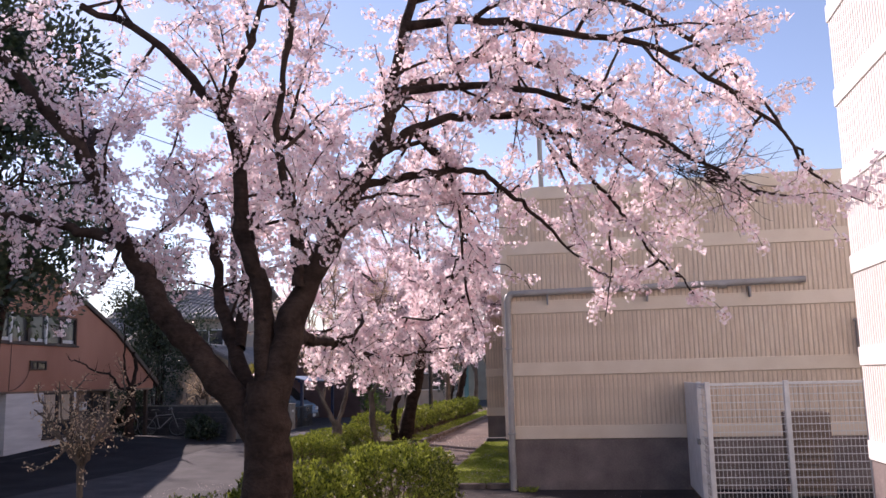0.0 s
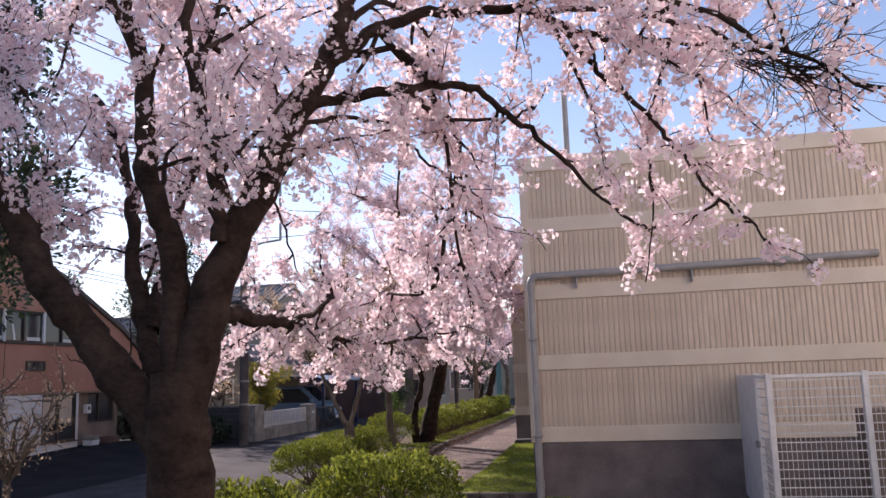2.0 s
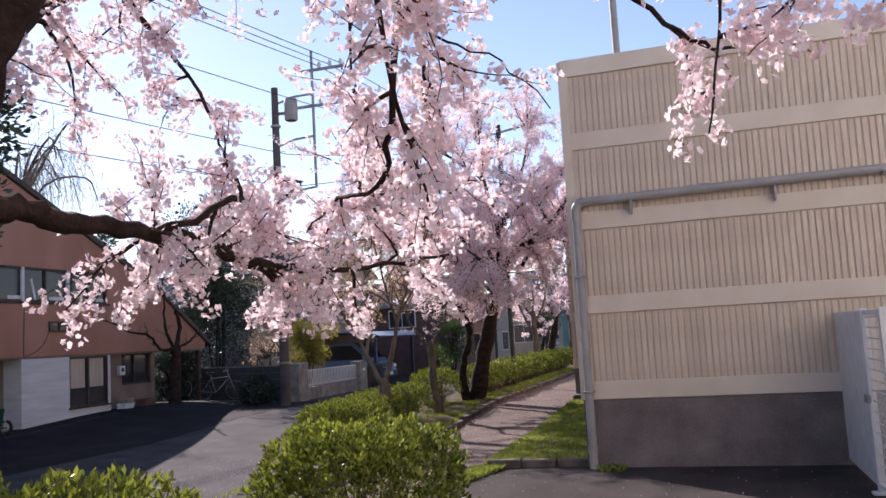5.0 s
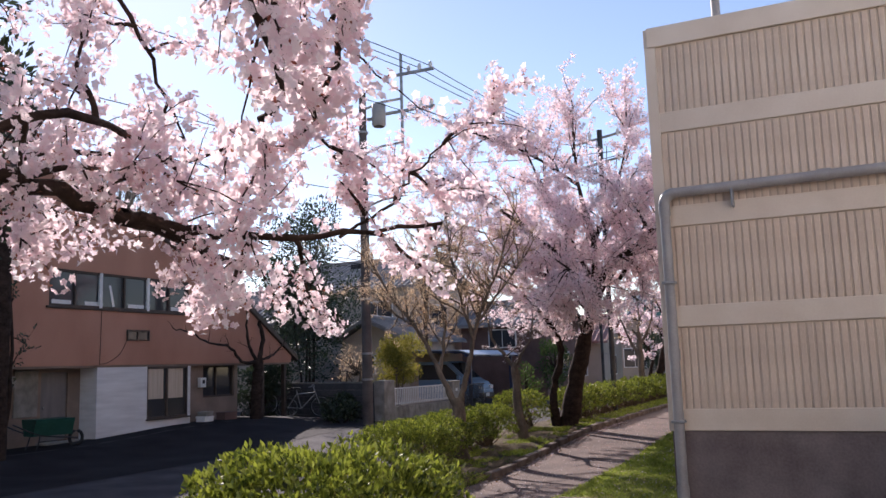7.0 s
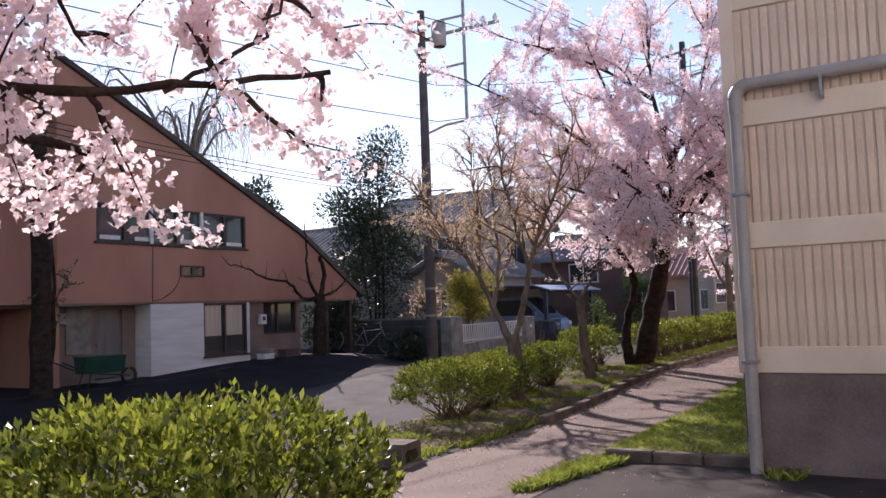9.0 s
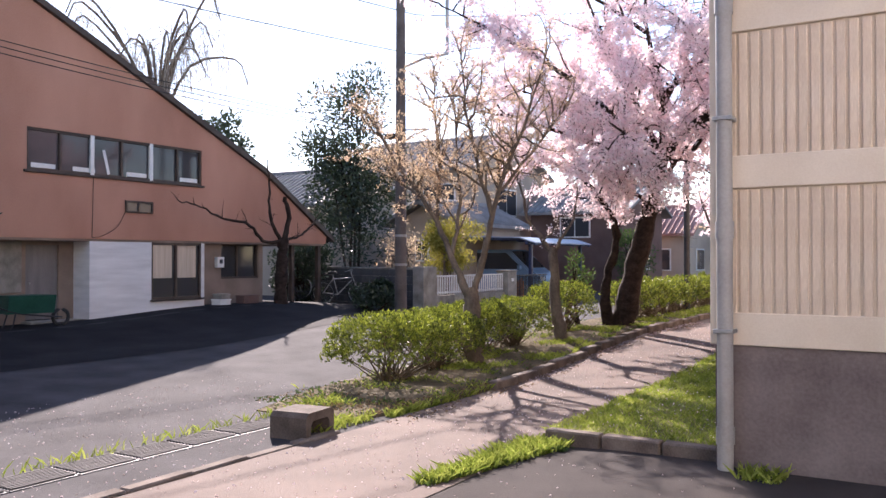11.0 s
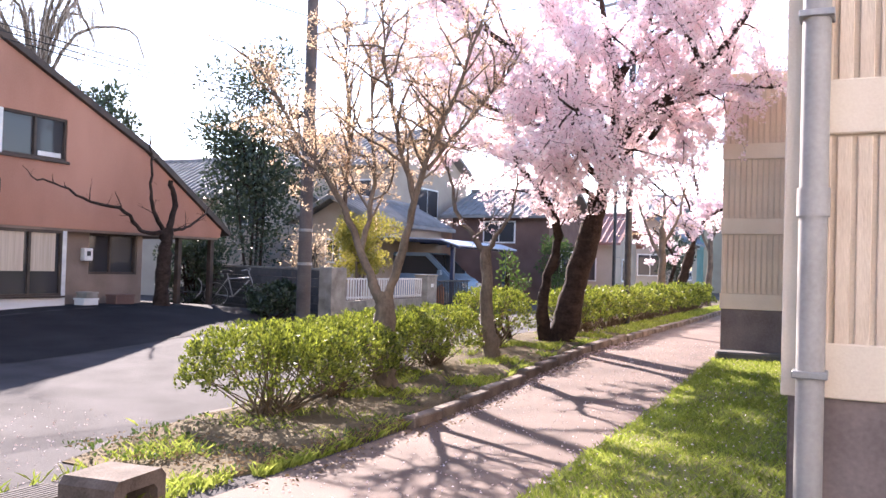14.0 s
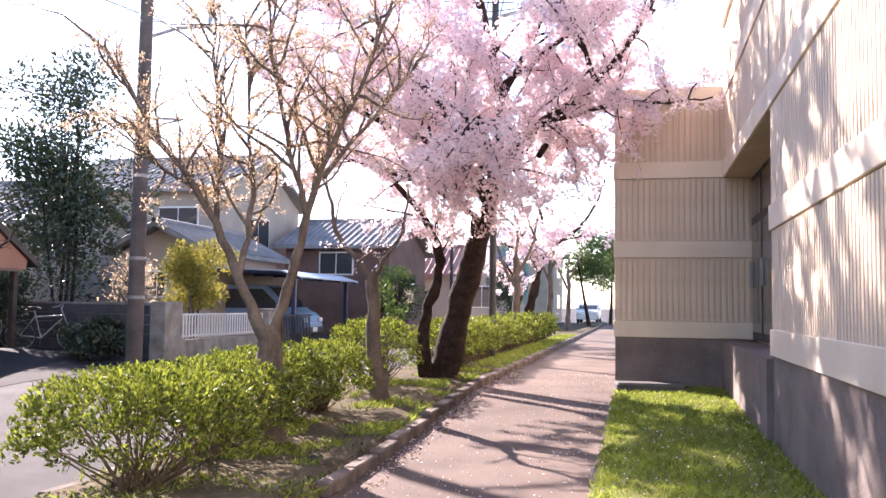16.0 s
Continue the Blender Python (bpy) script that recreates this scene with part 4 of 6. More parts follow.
def far_house(label, x0, x1, y0, y1, eave, ridge, axis, wall, roof, wins, gable=True):
    h = thing("house", label, "house", "houses along the street")
    if gable and axis == "y":
        mid = (x0 + x1) / 2
        part("wall", prism([(x0, 0), (x1, 0), (x1, eave), (mid, ridge - 0.02), (x0, eave)], y0, y1, "y"), wall, h)
    elif gable:
        mid = (y0 + y1) / 2
        part("wall", prism([(y0, 0), (y1, 0), (y1, eave), (mid, ridge - 0.02), (y0, eave)], x0, x1, "x"), wall, h)
    tiled_roof(h, x0, x1, y0, y1, eave - 0.1, ridge, axis, roof)
    for face, a, b, z0, z1 in wins:
        if face == "s":
            w = part("window", bx(a, b, y0 - 0.05, y0 - 0.004, z0, z1, 0.006), WHITEMETAL, h)
            part("pane", bx(a + 0.06, (a + b) / 2 - 0.02, y0 - 0.056, y0 - 0.05, z0 + 0.06, z1 - 0.06), GLASSMAT, w)
            part("pane", bx((a + b) / 2 + 0.02, b - 0.06, y0 - 0.056, y0 - 0.05, z0 + 0.06, z1 - 0.06), GLASSMAT, w)
        else:
            w = part("window", bx(x1 + 0.004, x1 + 0.05, a, b, z0, z1, 0.006), WHITEMETAL, h)
            part("pane", bx(x1 + 0.05, x1 + 0.056, a + 0.06, (a + b) / 2 - 0.02, z0 + 0.06, z1 - 0.06), GLASSMAT, w)
            part("pane", bx(x1 + 0.05, x1 + 0.056, (a + b) / 2 + 0.02, b - 0.06, z0 + 0.06, z1 - 0.06), GLASSMAT, w)
    return h


far_house("two-storey grey house with grey tiled roof behind the trees", -22.5, -15.6, 24, 31, 5.3, 6.9, "x", GREYWALL, TILEMAT, [("s", -18.0, -16.4, 3.6, 4.7), ("s", -21, -19.5, 3.6, 4.7), ("e", 26, 28, 3.4, 4.6)])
far_house("beige gabled outbuilding behind the garden wall", -15.9, -13.4, 18.8, 24, 2.75, 3.45, "y", BEIGEWALL, TILEMAT, [("s", -15.0, -14.4, 1.4, 2.2)])
far_house("brown wooden house with grey tiled roof", -14.6, -10.4, 27.5, 33, 3.5, 4.6, "x", BROWNWALL, TILEMAT, [("s", -13.2, -11.8, 2.4, 3.3), ("e", 29, 31, 1.0, 2.2)])
far_house("low house with a pinkish-red tiled roof", -12.6, -9.6, 34.5, 39, 2.7, 4.0, "x", BEIGEWALL, PINKTILE, [("s", -11.8, -10.4, 0.9, 2.0), ("e", 36, 37.5, 0.9, 2.0)])
far_house("house with blue-grey tiled roof", -11.0, -8.0, 42, 48, 3.1, 4.5, "y", GREYWALL, BLUETILE, [("s", -10.2, -8.8, 1.2, 2.4), ("e", 44, 46, 1.0, 2.2)])
far_house("pale two-storey house with grey tiles far down the street", -11.2, -7.0, 56, 63, 5.2, 6.4, "x", GREYWALL, TILEMAT, [("s", -10.4, -9.0, 3.4, 4.5), ("e", 58, 60, 3.4, 4.5), ("e", 58, 60, 0.8, 2.2)])
far_house("teal sheet-clad house with low roof", -11.6, -8.6, 50, 54.5, 5.4, 6.3, "x", TEALWALL, TILEMAT, [("e", 51, 52.5, 3.0, 4.2), ("s", -10.8, -9.4, 3.2, 4.2)])
far_house("grey house with tiled roof behind the salmon house", -24, -18.4, 17.5, 23.0, 3.5, 4.9, "x", GREYWALL, TILEMAT, [("e", 18, 20, 2.6, 3.7)])
# plain shell behind the start of the walk
far_house("plain grey house across the street behind the walk", -21, -14.5, -22, -9, 5.2, 6.8, "y", GREYWALL, TILEMAT, [("e", -19, -17, 3.2, 4.4)])

# ---- utility poles and wires ----


def utility_pole(x, y, h, label, mast):
    p = thing("utility_pole", label, "utility pole", "utility poles", at=(x, y, gz(x, y)))
    part("pole", tubes("pole", [([(0, 0, -0.2), (0, 0, h / 2), (0, 0, h)], [0.15, 0.125, 0.10] if mast else [0.075, 0.075, 0.08])], 14), POLEMAT if mast else DARKMETAL, p, smooth=True)
    for i in range(12):
        z = 1.9 + i * 0.55
        if z < h - 0.4:
            part("step_bolt", tubes("step_bolt", [([(0, 0, z), (0.1 * (-1) ** i, 0, z), (0.26 * (-1) ** i, 0.02, z)], 0.011)]), STEEL, p)
    for z in (1.2, 1.9, 3.4, h - 1.2):
        part("strap", tubes("strap", [([(0, 0, z), (0, 0, z + 0.03), (0, 0, z + 0.06)], 0.152 if mast else 0.084)], 12), STEEL if mast else DARKMETAL, p)
    if mast:
        for z in (h - 0.25, h - 1.55, h - 3.1):
            part("arm", tubes("arm", [([(0, 0, z - 0.25), (0.45, 0.3, z), (0.95, 0.62, z + 0.12)], 0.035)]), STEEL, p)
        part("mast", tubes("mast", [([(0.95, 0.62, h - 3.0), (0.95, 0.62, h - 1), (0.95, 0.62, h + 1.2)], 0.045)]), STEEL, p)
        for z in (h + 0.55, h - 0.55):
            ca = part("crossarm", bx(0.4, 2.0, 0.585, 0.655, z, z + 0.08, 0.005), STEEL, p)
            for k in (1.2, 1.55, 1.9):
                part("insulator", tubes("insulator", [([(k, 0.62, z + 0.08), (k, 0.62, z + 0.16), (k, 0.62, z + 0.27)], [0.035, 0.07, 0.03])], 8), WHITEMETAL, ca)
        tr = part("transformer", tubes("transformer", [([(0.42, 0.2, h - 1.0), (0.42, 0.2, h - 0.95), (0.42, 0.2, h - 0.35), (0.42, 0.2, h - 0.3)], [0.16, 0.2, 0.2, 0.12])], 14), PIPEMAT, p, smooth=True)
        part("bracket", bx(0.05, 0.3, 0.1, 0.16, h - 0.8, h - 0.72), STEEL, tr)
        part("junction_box", bx(-0.42, -0.14, -0.1, 0.06, 4.3, 4.42, 0.01), DARKMETAL, p)
        part("service_arm", tubes("service_arm", [([(0, 0, 4.15), (0.35, 0.1, 4.4), (0.7, 0.2, 4.5)], 0.022), ([(0, 0, 4.5), (0.35, 0.1, 4.5), (0.7, 0.2, 4.5)], 0.022)]), STEEL, p)
    else:
        for z, w in ((h - 0.25, 0.8), (h - 1.0, 0.7)):
            ca = part("crossarm", tubes("crossarm", [([(-w, 0, z - 0.12), (0, 0, z), (w, 0, z + 0.12)], 0.04)]), STEEL, p)
            for k in (-0.6, -0.3, 0.55):
                part("insulator", tubes("insulator", [([(k, 0, z), (k, 0, z + 0.12), (k, 0, z + 0.24)], [0.03, 0.065, 0.03])], 8), WHITEMETAL, ca)
    return p


utility_pole(-10.02, 10.58, 9.35, "tall concrete utility pole with transformer and offset mast", True)
utility_pole(-4.2, 14.6, 8.4, "slender utility pole standing in the hedge strip", False)
utility_pole(-9.2, 33.0, 8.0, "utility pole further along the street", False)


def wire(a, b, sag, label="sagging black overhead wire", r=0.012):
    a, b = np.array(a, float), np.array(b, float)
    u = np.linspace(0, 1, 15)[:, None]
    pts = a + (b - a) * u
    pts[:, 2] -= (4 * sag * u * (1 - u))[:, 0]
    w = part("overhead_wire", tubes("overhead_wire", [(pts, r)]), RUBBER)
    tagged(w, label, "wire", "overhead wires")


M = (-9.07, 11.2)
for k, (dx, z) in enumerate([(0.2, 10.2), (0.55, 10.2), (0.9, 10.2), (0.0, 9.0), (-0.9, 7.6), (-0.9, 6.6)]):
    wire((M[0] + dx, M[1], z), (M[0] + dx - 6.5, -26, z + 0.3), 0.5)
    wire((M[0] + dx, M[1], z), (-4.2 + 0.3 * k - 0.8, 14.6, 8.3 - 0.12 * k), 0.15)
for k in range(4):
    wire((-4.6 + 0.3 * k, 14.6, 8.4 - 0.2 * k), (-9.5 + 0.3 * k, 33.0, 7.8 - 0.2 * k), 0.4)
    wire((-9.5 + 0.3 * k, 33.0, 7.8 - 0.2 * k), (-9.5 + 0.3 * k, 70.0, 7.8 - 0.2 * k), 0.4)
for k in range(3):
    wire((-10.1, 10.6, 4.65 - 0.1 * k), (-13.5, 1.5, 5.6 - 0.12 * k), 0.12, "black service wire to the salmon house", 0.01)

# ---- cherry trees ----


def crown(limbs, rng, side_step, side_len, twig_step, twig_len, start=0.3, droop=0.0, up=0.15):
    """Lines of limbs, side branches and twigs, and the points where blossom clusters sit."""
    big, small, spots = [], [], []
    for pts, r0, r1, bloom in limbs:
        ln = spline(pts, max(8, len(pts) * 4))
        ln[2:] += rng.normal(0, 0.012, (len(ln) - 2, 3))
        seg = np.linalg.norm(np.diff(ln, axis=0), axis=1)
        big.append((ln, np.linspace(r0, r1, len(ln)) * (1 + 0.06 * rng.normal(0, 1, len(ln)))))
        if not bloom:
            continue
        total, s = seg.sum(), 0.0
        s = start * seg.sum() if r0 > 0.05 else 0.15 * seg.sum()
        cum = np.concatenate([[0], np.cumsum(seg)])
        while s < total:
            i = min(len(ln) - 2, int(np.searchsorted(cum, s)) - 1)
            p = ln[i] + (ln[i + 1] - ln[i]) * ((s - cum[i]) / seg[i])
            tan = unit(ln[i + 1] - ln[i])
            d = unit(tan * rng.uniform(0.1, 0.9) + rng.normal(0, 0.65, 3) + np.array([0, 0, up]))
            L = rng.uniform(*side_len) * (1.15 - 0.45 * s / total) * float(bloom)
            br = wander(p, d, L, 8, 0.16, droop, rng)
            rr = min(0.022, 0.010 + 0.008 * L)
            small.append((br, np.linspace(rr, 0.003, len(br))))
            spots.extend(br[3:])
            t = 0.15 * L
            while t < L:
                k = min(7, int(8 * t / L))
                q = br[k] + (br[k + 1] - br[k]) * (8 * t / L - k)
                d2 = unit(unit(br[k + 1] - br[k]) * 0.7 + rng.normal(0, 0.6, 3))
                tw = wander(q, d2, rng.uniform(*twig_len), 5, 0.2, droop, rng)
                small.append((tw, np.linspace(0.005, 0.0018, len(tw))))
                spots.extend(tw[1:])
                t += twig_step * rng.uniform(0.6, 1.5)
            s += side_step * rng.uniform(0.5, 1.5)
    return big, small, np.array(spots)


def blossom(spots, rng, per, radius, keep):
    ok = np.array([keep(p) for p in spots])
    c = spots[ok] + rng.normal(0, 0.02, (ok.sum(), 3))
    n = rng.integers(per[0], per[1] + 1, len(c))
    idx = np.repeat(np.arange(len(c)), n)
    way = unit(rng.normal(0, 1, (len(idx), 3)) + np.array([0, 0, -0.25]))
    at = c[idx] + way * radius * rng.uniform(0.55, 1.15, (len(idx), 1))
    return at, way, c


def clear_of_walk(p):
    """Keeps the way of a walker on the forecourt free."""
    return not (1.0 < p[0] < 2.7 and p[1] < -6.5 and p[2] < 2.35) and p[2] > (1.75 if p[1] < -8.5 else 1.9)


def cherry(label, limbs, seed, steps, per, radius, size, petals, keep, up, droop, start=0.3):
    rng = np.random.default_rng(seed)
    t = thing("cherry_tree", label, "cherry tree", "cherry trees in bloom")
    big, small, spots = crown(limbs, rng, *steps, start=start, up=up, droop=droop)
    small = [s for s in small if keep(s[0][-1]) and keep(s[0][len(s[0]) // 2])]
    part("trunk", tubes("trunk", big[:1], 16), BARK, t, smooth=True)
    for b in big[1:]:
        part("limb", tubes("limb", [b], 12), BARK, t, smooth=True)
    part("brushwood", tubes("brushwood", small, 6), BARK, t, smooth=True)
    at, way, c = blossom(spots, rng, per, radius, keep)
    part("blossom", flowers("blossom", at, way, size, petals), PETAL, t, "pale pink open blossom")
    k = rng.random(len(at)) < 0.25
    part("calyx_growth", leaves("calyx_growth", at[k] - way[k] * 0.012, -way[k], 0.018, 0.5), CALYX, t, "reddish flower stalks")
    return t


Y = -9.25
big_cherry = [
    ([(-0.97, Y, -0.15), (-0.95, Y, 0.2), (-0.94, Y, 0.9), (-0.93, Y, 1.5), (-0.94, Y, 2.0)], 0.24, 0.16, False),
    ([(-1.0, Y, 1.62), (-1.36, Y, 2.08), (-1.63, Y, 2.38), (-1.89, Y, 2.69), (-2.11, -9.2, 3.05), (-2.3, -9.2, 3.34), (-2.53, -9.2, 3.80), (-2.8, -9.2, 4.17), (-3.42, -9.15, 4.87), (-3.9, -9.1, 5.3)], 0.125, 0.035, True),
    ([(-2.27, Y, 3.21), (-2.62, -9.3, 3.32), (-2.96, -9.35, 3.40), (-3.56, -9.4, 3.55), (-4.0, -9.45, 3.69)], 0.05, 0.015, 0.5),
    ([(-0.95, Y, 1.85), (-0.97, Y, 2.36), (-0.99, Y, 2.71), (-1.07, -9.3, 2.99), (-1.16, -9.3, 3.36), (-1.16, -9.3, 3.78), (-1.24, -9.3, 4.09), (-1.44, -9.3, 4.34), (-1.94, -9.3, 4.90), (-2.6, -9.35, 5.25)], 0.088, 0.028, True),
    ([(-1.34, Y, 4.23), (-1.28, -9.28, 4.46), (-1.15, -9.3, 4.71), (-1.02, -9.3, 4.96), (-0.98, -9.35, 5.6)], 0.036, 0.018, True),
    ([(-1.06, -9.15, 1.83), (-1.29, -8.97, 2.19), (-1.52, -8.78, 2.59), (-1.67, -8.6, 3.01), (-1.81, -8.42, 3.40), (-2.08, -8.2, 3.83), (-2.4, -8.0, 4.25)], 0.075, 0.02, 0.65),
    ([(-0.67, -9.3, 2.76), (-0.66, -9.35, 3.05), (-0.68, -9.4, 3.26), (-0.74, -9.45, 3.57), (-0.76, -9.5, 4.01), (-0.69, -9.55, 4.45), (-0.56, -9.65, 5.2)], 0.048, 0.02, True),
    ([(-0.91, Y, 1.75), (-0.80, Y, 2.27), (-0.69, -9.2, 2.66), (-0.53, -9.2, 2.97), (-0.37, -9.2, 3.24), (-0.26, -9.15, 3.52), (-0.1, -9.13, 3.79), (0.04, -9.1, 4.17), (0.09, -9.1, 4.5), (0.31, -9.05, 5.4)], 0.13, 0.035, True),
    ([(-0.05, -9.13, 3.82), (0.05, -9.07, 3.9), (0.24, -9.0, 4.05), (0.51, -8.9, 4.14), (0.78, -8.8, 4.18), (1.08, -8.75, 4.16), (1.31, -8.65, 4.07), (1.51, -8.6, 3.99), (1.8, -8.5, 4.0), (2.2, -8.4, 3.9)], 0.048, 0.010, True),
    ([(1.3, -8.6, 4.08), (1.43, -8.6, 3.85), (1.56, -8.57, 3.69), (1.78, -8.56, 3.46), (1.9, -8.55, 3.29), (2.04, -8.54, 3.05), (2.22, -8.53, 2.85), (2.34, -8.5, 2.75), (2.42, -8.5, 2.58)], 0.02, 0.005, 0.3),
    ([(-0.17, -9.12, 3.58), (0.09, -8.98, 3.66), (0.34, -8.86, 3.7), (0.6, -8.74, 3.74), (0.76, -8.62, 3.73), (0.91, -8.5, 3.58), (1.07, -8.38, 3.47), (1.24, -8.26, 3.3), (1.49, -8.14, 3.04), (1.71, -8.0, 2.89), (1.93, -7.9, 2.88)], 0.036, 0.005, 0.35),
    ([(0.34, -8.86, 3.7), (0.4, -8.6, 3.66), (0.51, -8.5, 3.58), (0.79, -8.4, 3.6), (1.0, -8.3, 3.65), (1.19, -8.2, 3.88)], 0.02, 0.005, 0.3),
    ([(-0.24, -9.15, 3.45), (0.0, -8.93, 3.54), (0.19, -8.7, 3.54), (0.31, -8.5, 3.4), (0.48, -8.26, 3.25), (0.63, -8.04, 3.09), (0.83, -7.82, 3.03), (1.02, -7.6, 2.85)], 0.015, 0.003, False),
    ([(1.78, -8.52, 3.48), (1.77, -8.4, 3.4), (1.76, -8.3, 3.2), (1.76, -8.2, 2.86), (1.7, -8.1, 2.51)], 0.012, 0.004, 0.18),
    ([(-0.88, -9.15, 2.3), (-0.77, -9.0, 2.37), (-0.78, -8.8, 2.37), (-0.78, -8.5, 2.35), (-0.75, -8.1, 2.37), (-0.76, -7.7, 2.34), (-0.79, -7.2, 2.31), (-0.72, -6.86, 2.28), (-0.6, -6.67, 2.27), (-0.35, -6.3, 2.29), (0.0, -5.9, 2.37)], 0.056, 0.009, 0.5),
    ([(-0.79, -7.2, 2.30), (-0.94, -6.63, 2.28), (-1.12, -6.27, 2.27), (-1.17, -5.9, 2.25)], 0.036, 0.014, 0.4),
    ([(-0.77, -8.0, 2.36), (-1.1, -7.5, 2.5), (-1.6, -7.0, 2.55), (-2.0, -6.4, 2.5)], 0.035, 0.012, 0.6),
    ([(0.05, -9.0, 3.9), (0.35, -8.8, 3.95), (0.48, -8.5, 3.5), (0.5, -8.2, 2.75), (0.55, -8.0, 2.35)], 0.022, 0.006, 0.3),
    ([(0.2, -9.1, 4.9), (0.8, -9.1, 4.9), (1.48, -9.05, 4.74), (2.13, -9.05, 4.57), (2.67, -9.0, 4.21), (3.05, -9.0, 3.82), (3.27, -9.0, 3.5)], 0.04, 0.008, True),
    ([(0.07, -9.1, 4.35), (1.02, -9.15, 4.28), (1.79, -9.2, 3.98), (2.39, -9.2, 3.62), (2.84, -9.25, 3.28)], 0.035, 0.006, 0.55),
    ([(0.25, -9.05, 5.15), (1.04, -9.0, 5.3), (1.95, -8.85, 5.06), (2.52, -8.7, 4.71), (2.92, -8.6, 4.34)], 0.04, 0.010, True),
    ([(0.2, -9.0, 4.05), (0.5, -8.2, 3.6), (0.3, -7.7, 2.95), (0.1, -7.4, 2.62), (-0.35, -6.9, 2.64), (-0.65, -6.5, 2.64), (-0.93, -6.15, 2.59)], 0.022, 0.005, 0.3),
    ([(0.5, -8.2, 3.6), (0.42, -7.5, 2.85), (0.07, -7.1, 2.68), (-0.2, -6.7, 2.67), (-0.36, -6.3, 2.68), (-0.5, -6.0, 2.61)], 0.014, 0.004, 0.25),
    ([(-0.75, -8.1, 2.37), (-0.6, -7.7, 2.55), (-0.9, -7.0, 2.68), (-1.08, -6.6, 2.69), (-0.98, -6.3, 2.84), (-1.03, -6.0, 2.99)], 0.02, 0.005, 0.35),
    ([(-0.35, -6.3, 2.29), (-0.2, -6.1, 2.45), (-0.12, -6.0, 2.6), (0.02, -5.9, 2.79), (0.3, -5.7, 2.92)], 0.009, 0.003, 0.3),
    ([(-1.8, -7.0, 4.2), (-1.6, -6.5, 3.7), (-1.5, -6.2, 3.2), (-1.5, -6.0, 2.9)], 0.018, 0.005, 0.3),
    ([(0.1, -7.6, 4.75), (-0.2, -7.0, 4.0), (-0.35, -6.6, 3.4), (-0.4, -6.4, 3.05)], 0.016, 0.005, 0.25),
    ([(0.06, -9.1, 4.3), (0.8, -8.2, 4.9), (1.7, -7.6, 4.8), (2.5, -7.2, 4.2)], 0.04, 0.01, True),
    ([(1.1, -8.74, 4.15), (1.7, -8.7, 4.1), (2.4, -8.7, 3.75), (2.9, -8.7, 3.35)], 0.022, 0.006, 0.4),
    ([(-1.3, -8.95, 2.3), (-1.6, -8.0, 3.5), (-1.8, -7.0, 4.2), (-2.0, -6.0, 4.5)], 0.05, 0.015, True),
    ([(-0.1, -9.1, 3.9), (0.0, -8.4, 4.5), (0.1, -7.6, 4.75), (0.1, -6.8, 4.7), (0.1, -6.2, 4.4)], 0.026, 0.008, 0.3),
    ([(-2.55, -9.2, 3.8), (-3.0, -8.5, 4.4), (-3.4, -7.7, 4.6), (-3.8, -6.9, 4.6)], 0.045, 0.012, 0.55),
    ([(-0.74, -9.45, 3.6), (-1.1, -8.6, 4.5), (-1.3, -7.7, 4.9), (-1.3, -6.8, 4.8)], 0.03, 0.010, True),
]
old_cherry = cherry("large old cherry tree in full pale pink bloom", big_cherry, 11, (0.25, (0.6, 1.35), 0.145, (0.2, 0.5)), (8, 14), 0.055, 0.0185, 5, clear_of_walk, 0.1, -0.035)

# a broom of bare twigs at the end of one limb
rb = np.random.default_rng(19)
broom = []
for k in range(60):
    root = np.array([2.15, -9.15, 3.62]) + np.array([0.4, 0.0, -0.2]) * rb.random() + rb.normal(0, 0.03, 3)
    line = wander(root, np.array([0.75, 0.1, -0.1]) + rb.normal(0, 0.4, 3), rb.uniform(0.3, 0.75), 8, 0.24, 0.0, rb)
    broom.append((line, np.linspace(0.0042, 0.0015, 9)))
    broom.append((wander(line[3], line[4] - line[2] + rb.normal(0, 0.08, 3), 0.28, 5, 0.25, 0.0, rb), np.linspace(0.0025, 0.0014, 6)))
part("twig_broom", tubes("twig_broom", broom, 4), BARK, old_cherry, "dense broom of bare twigs")["kind"] = "stuff"

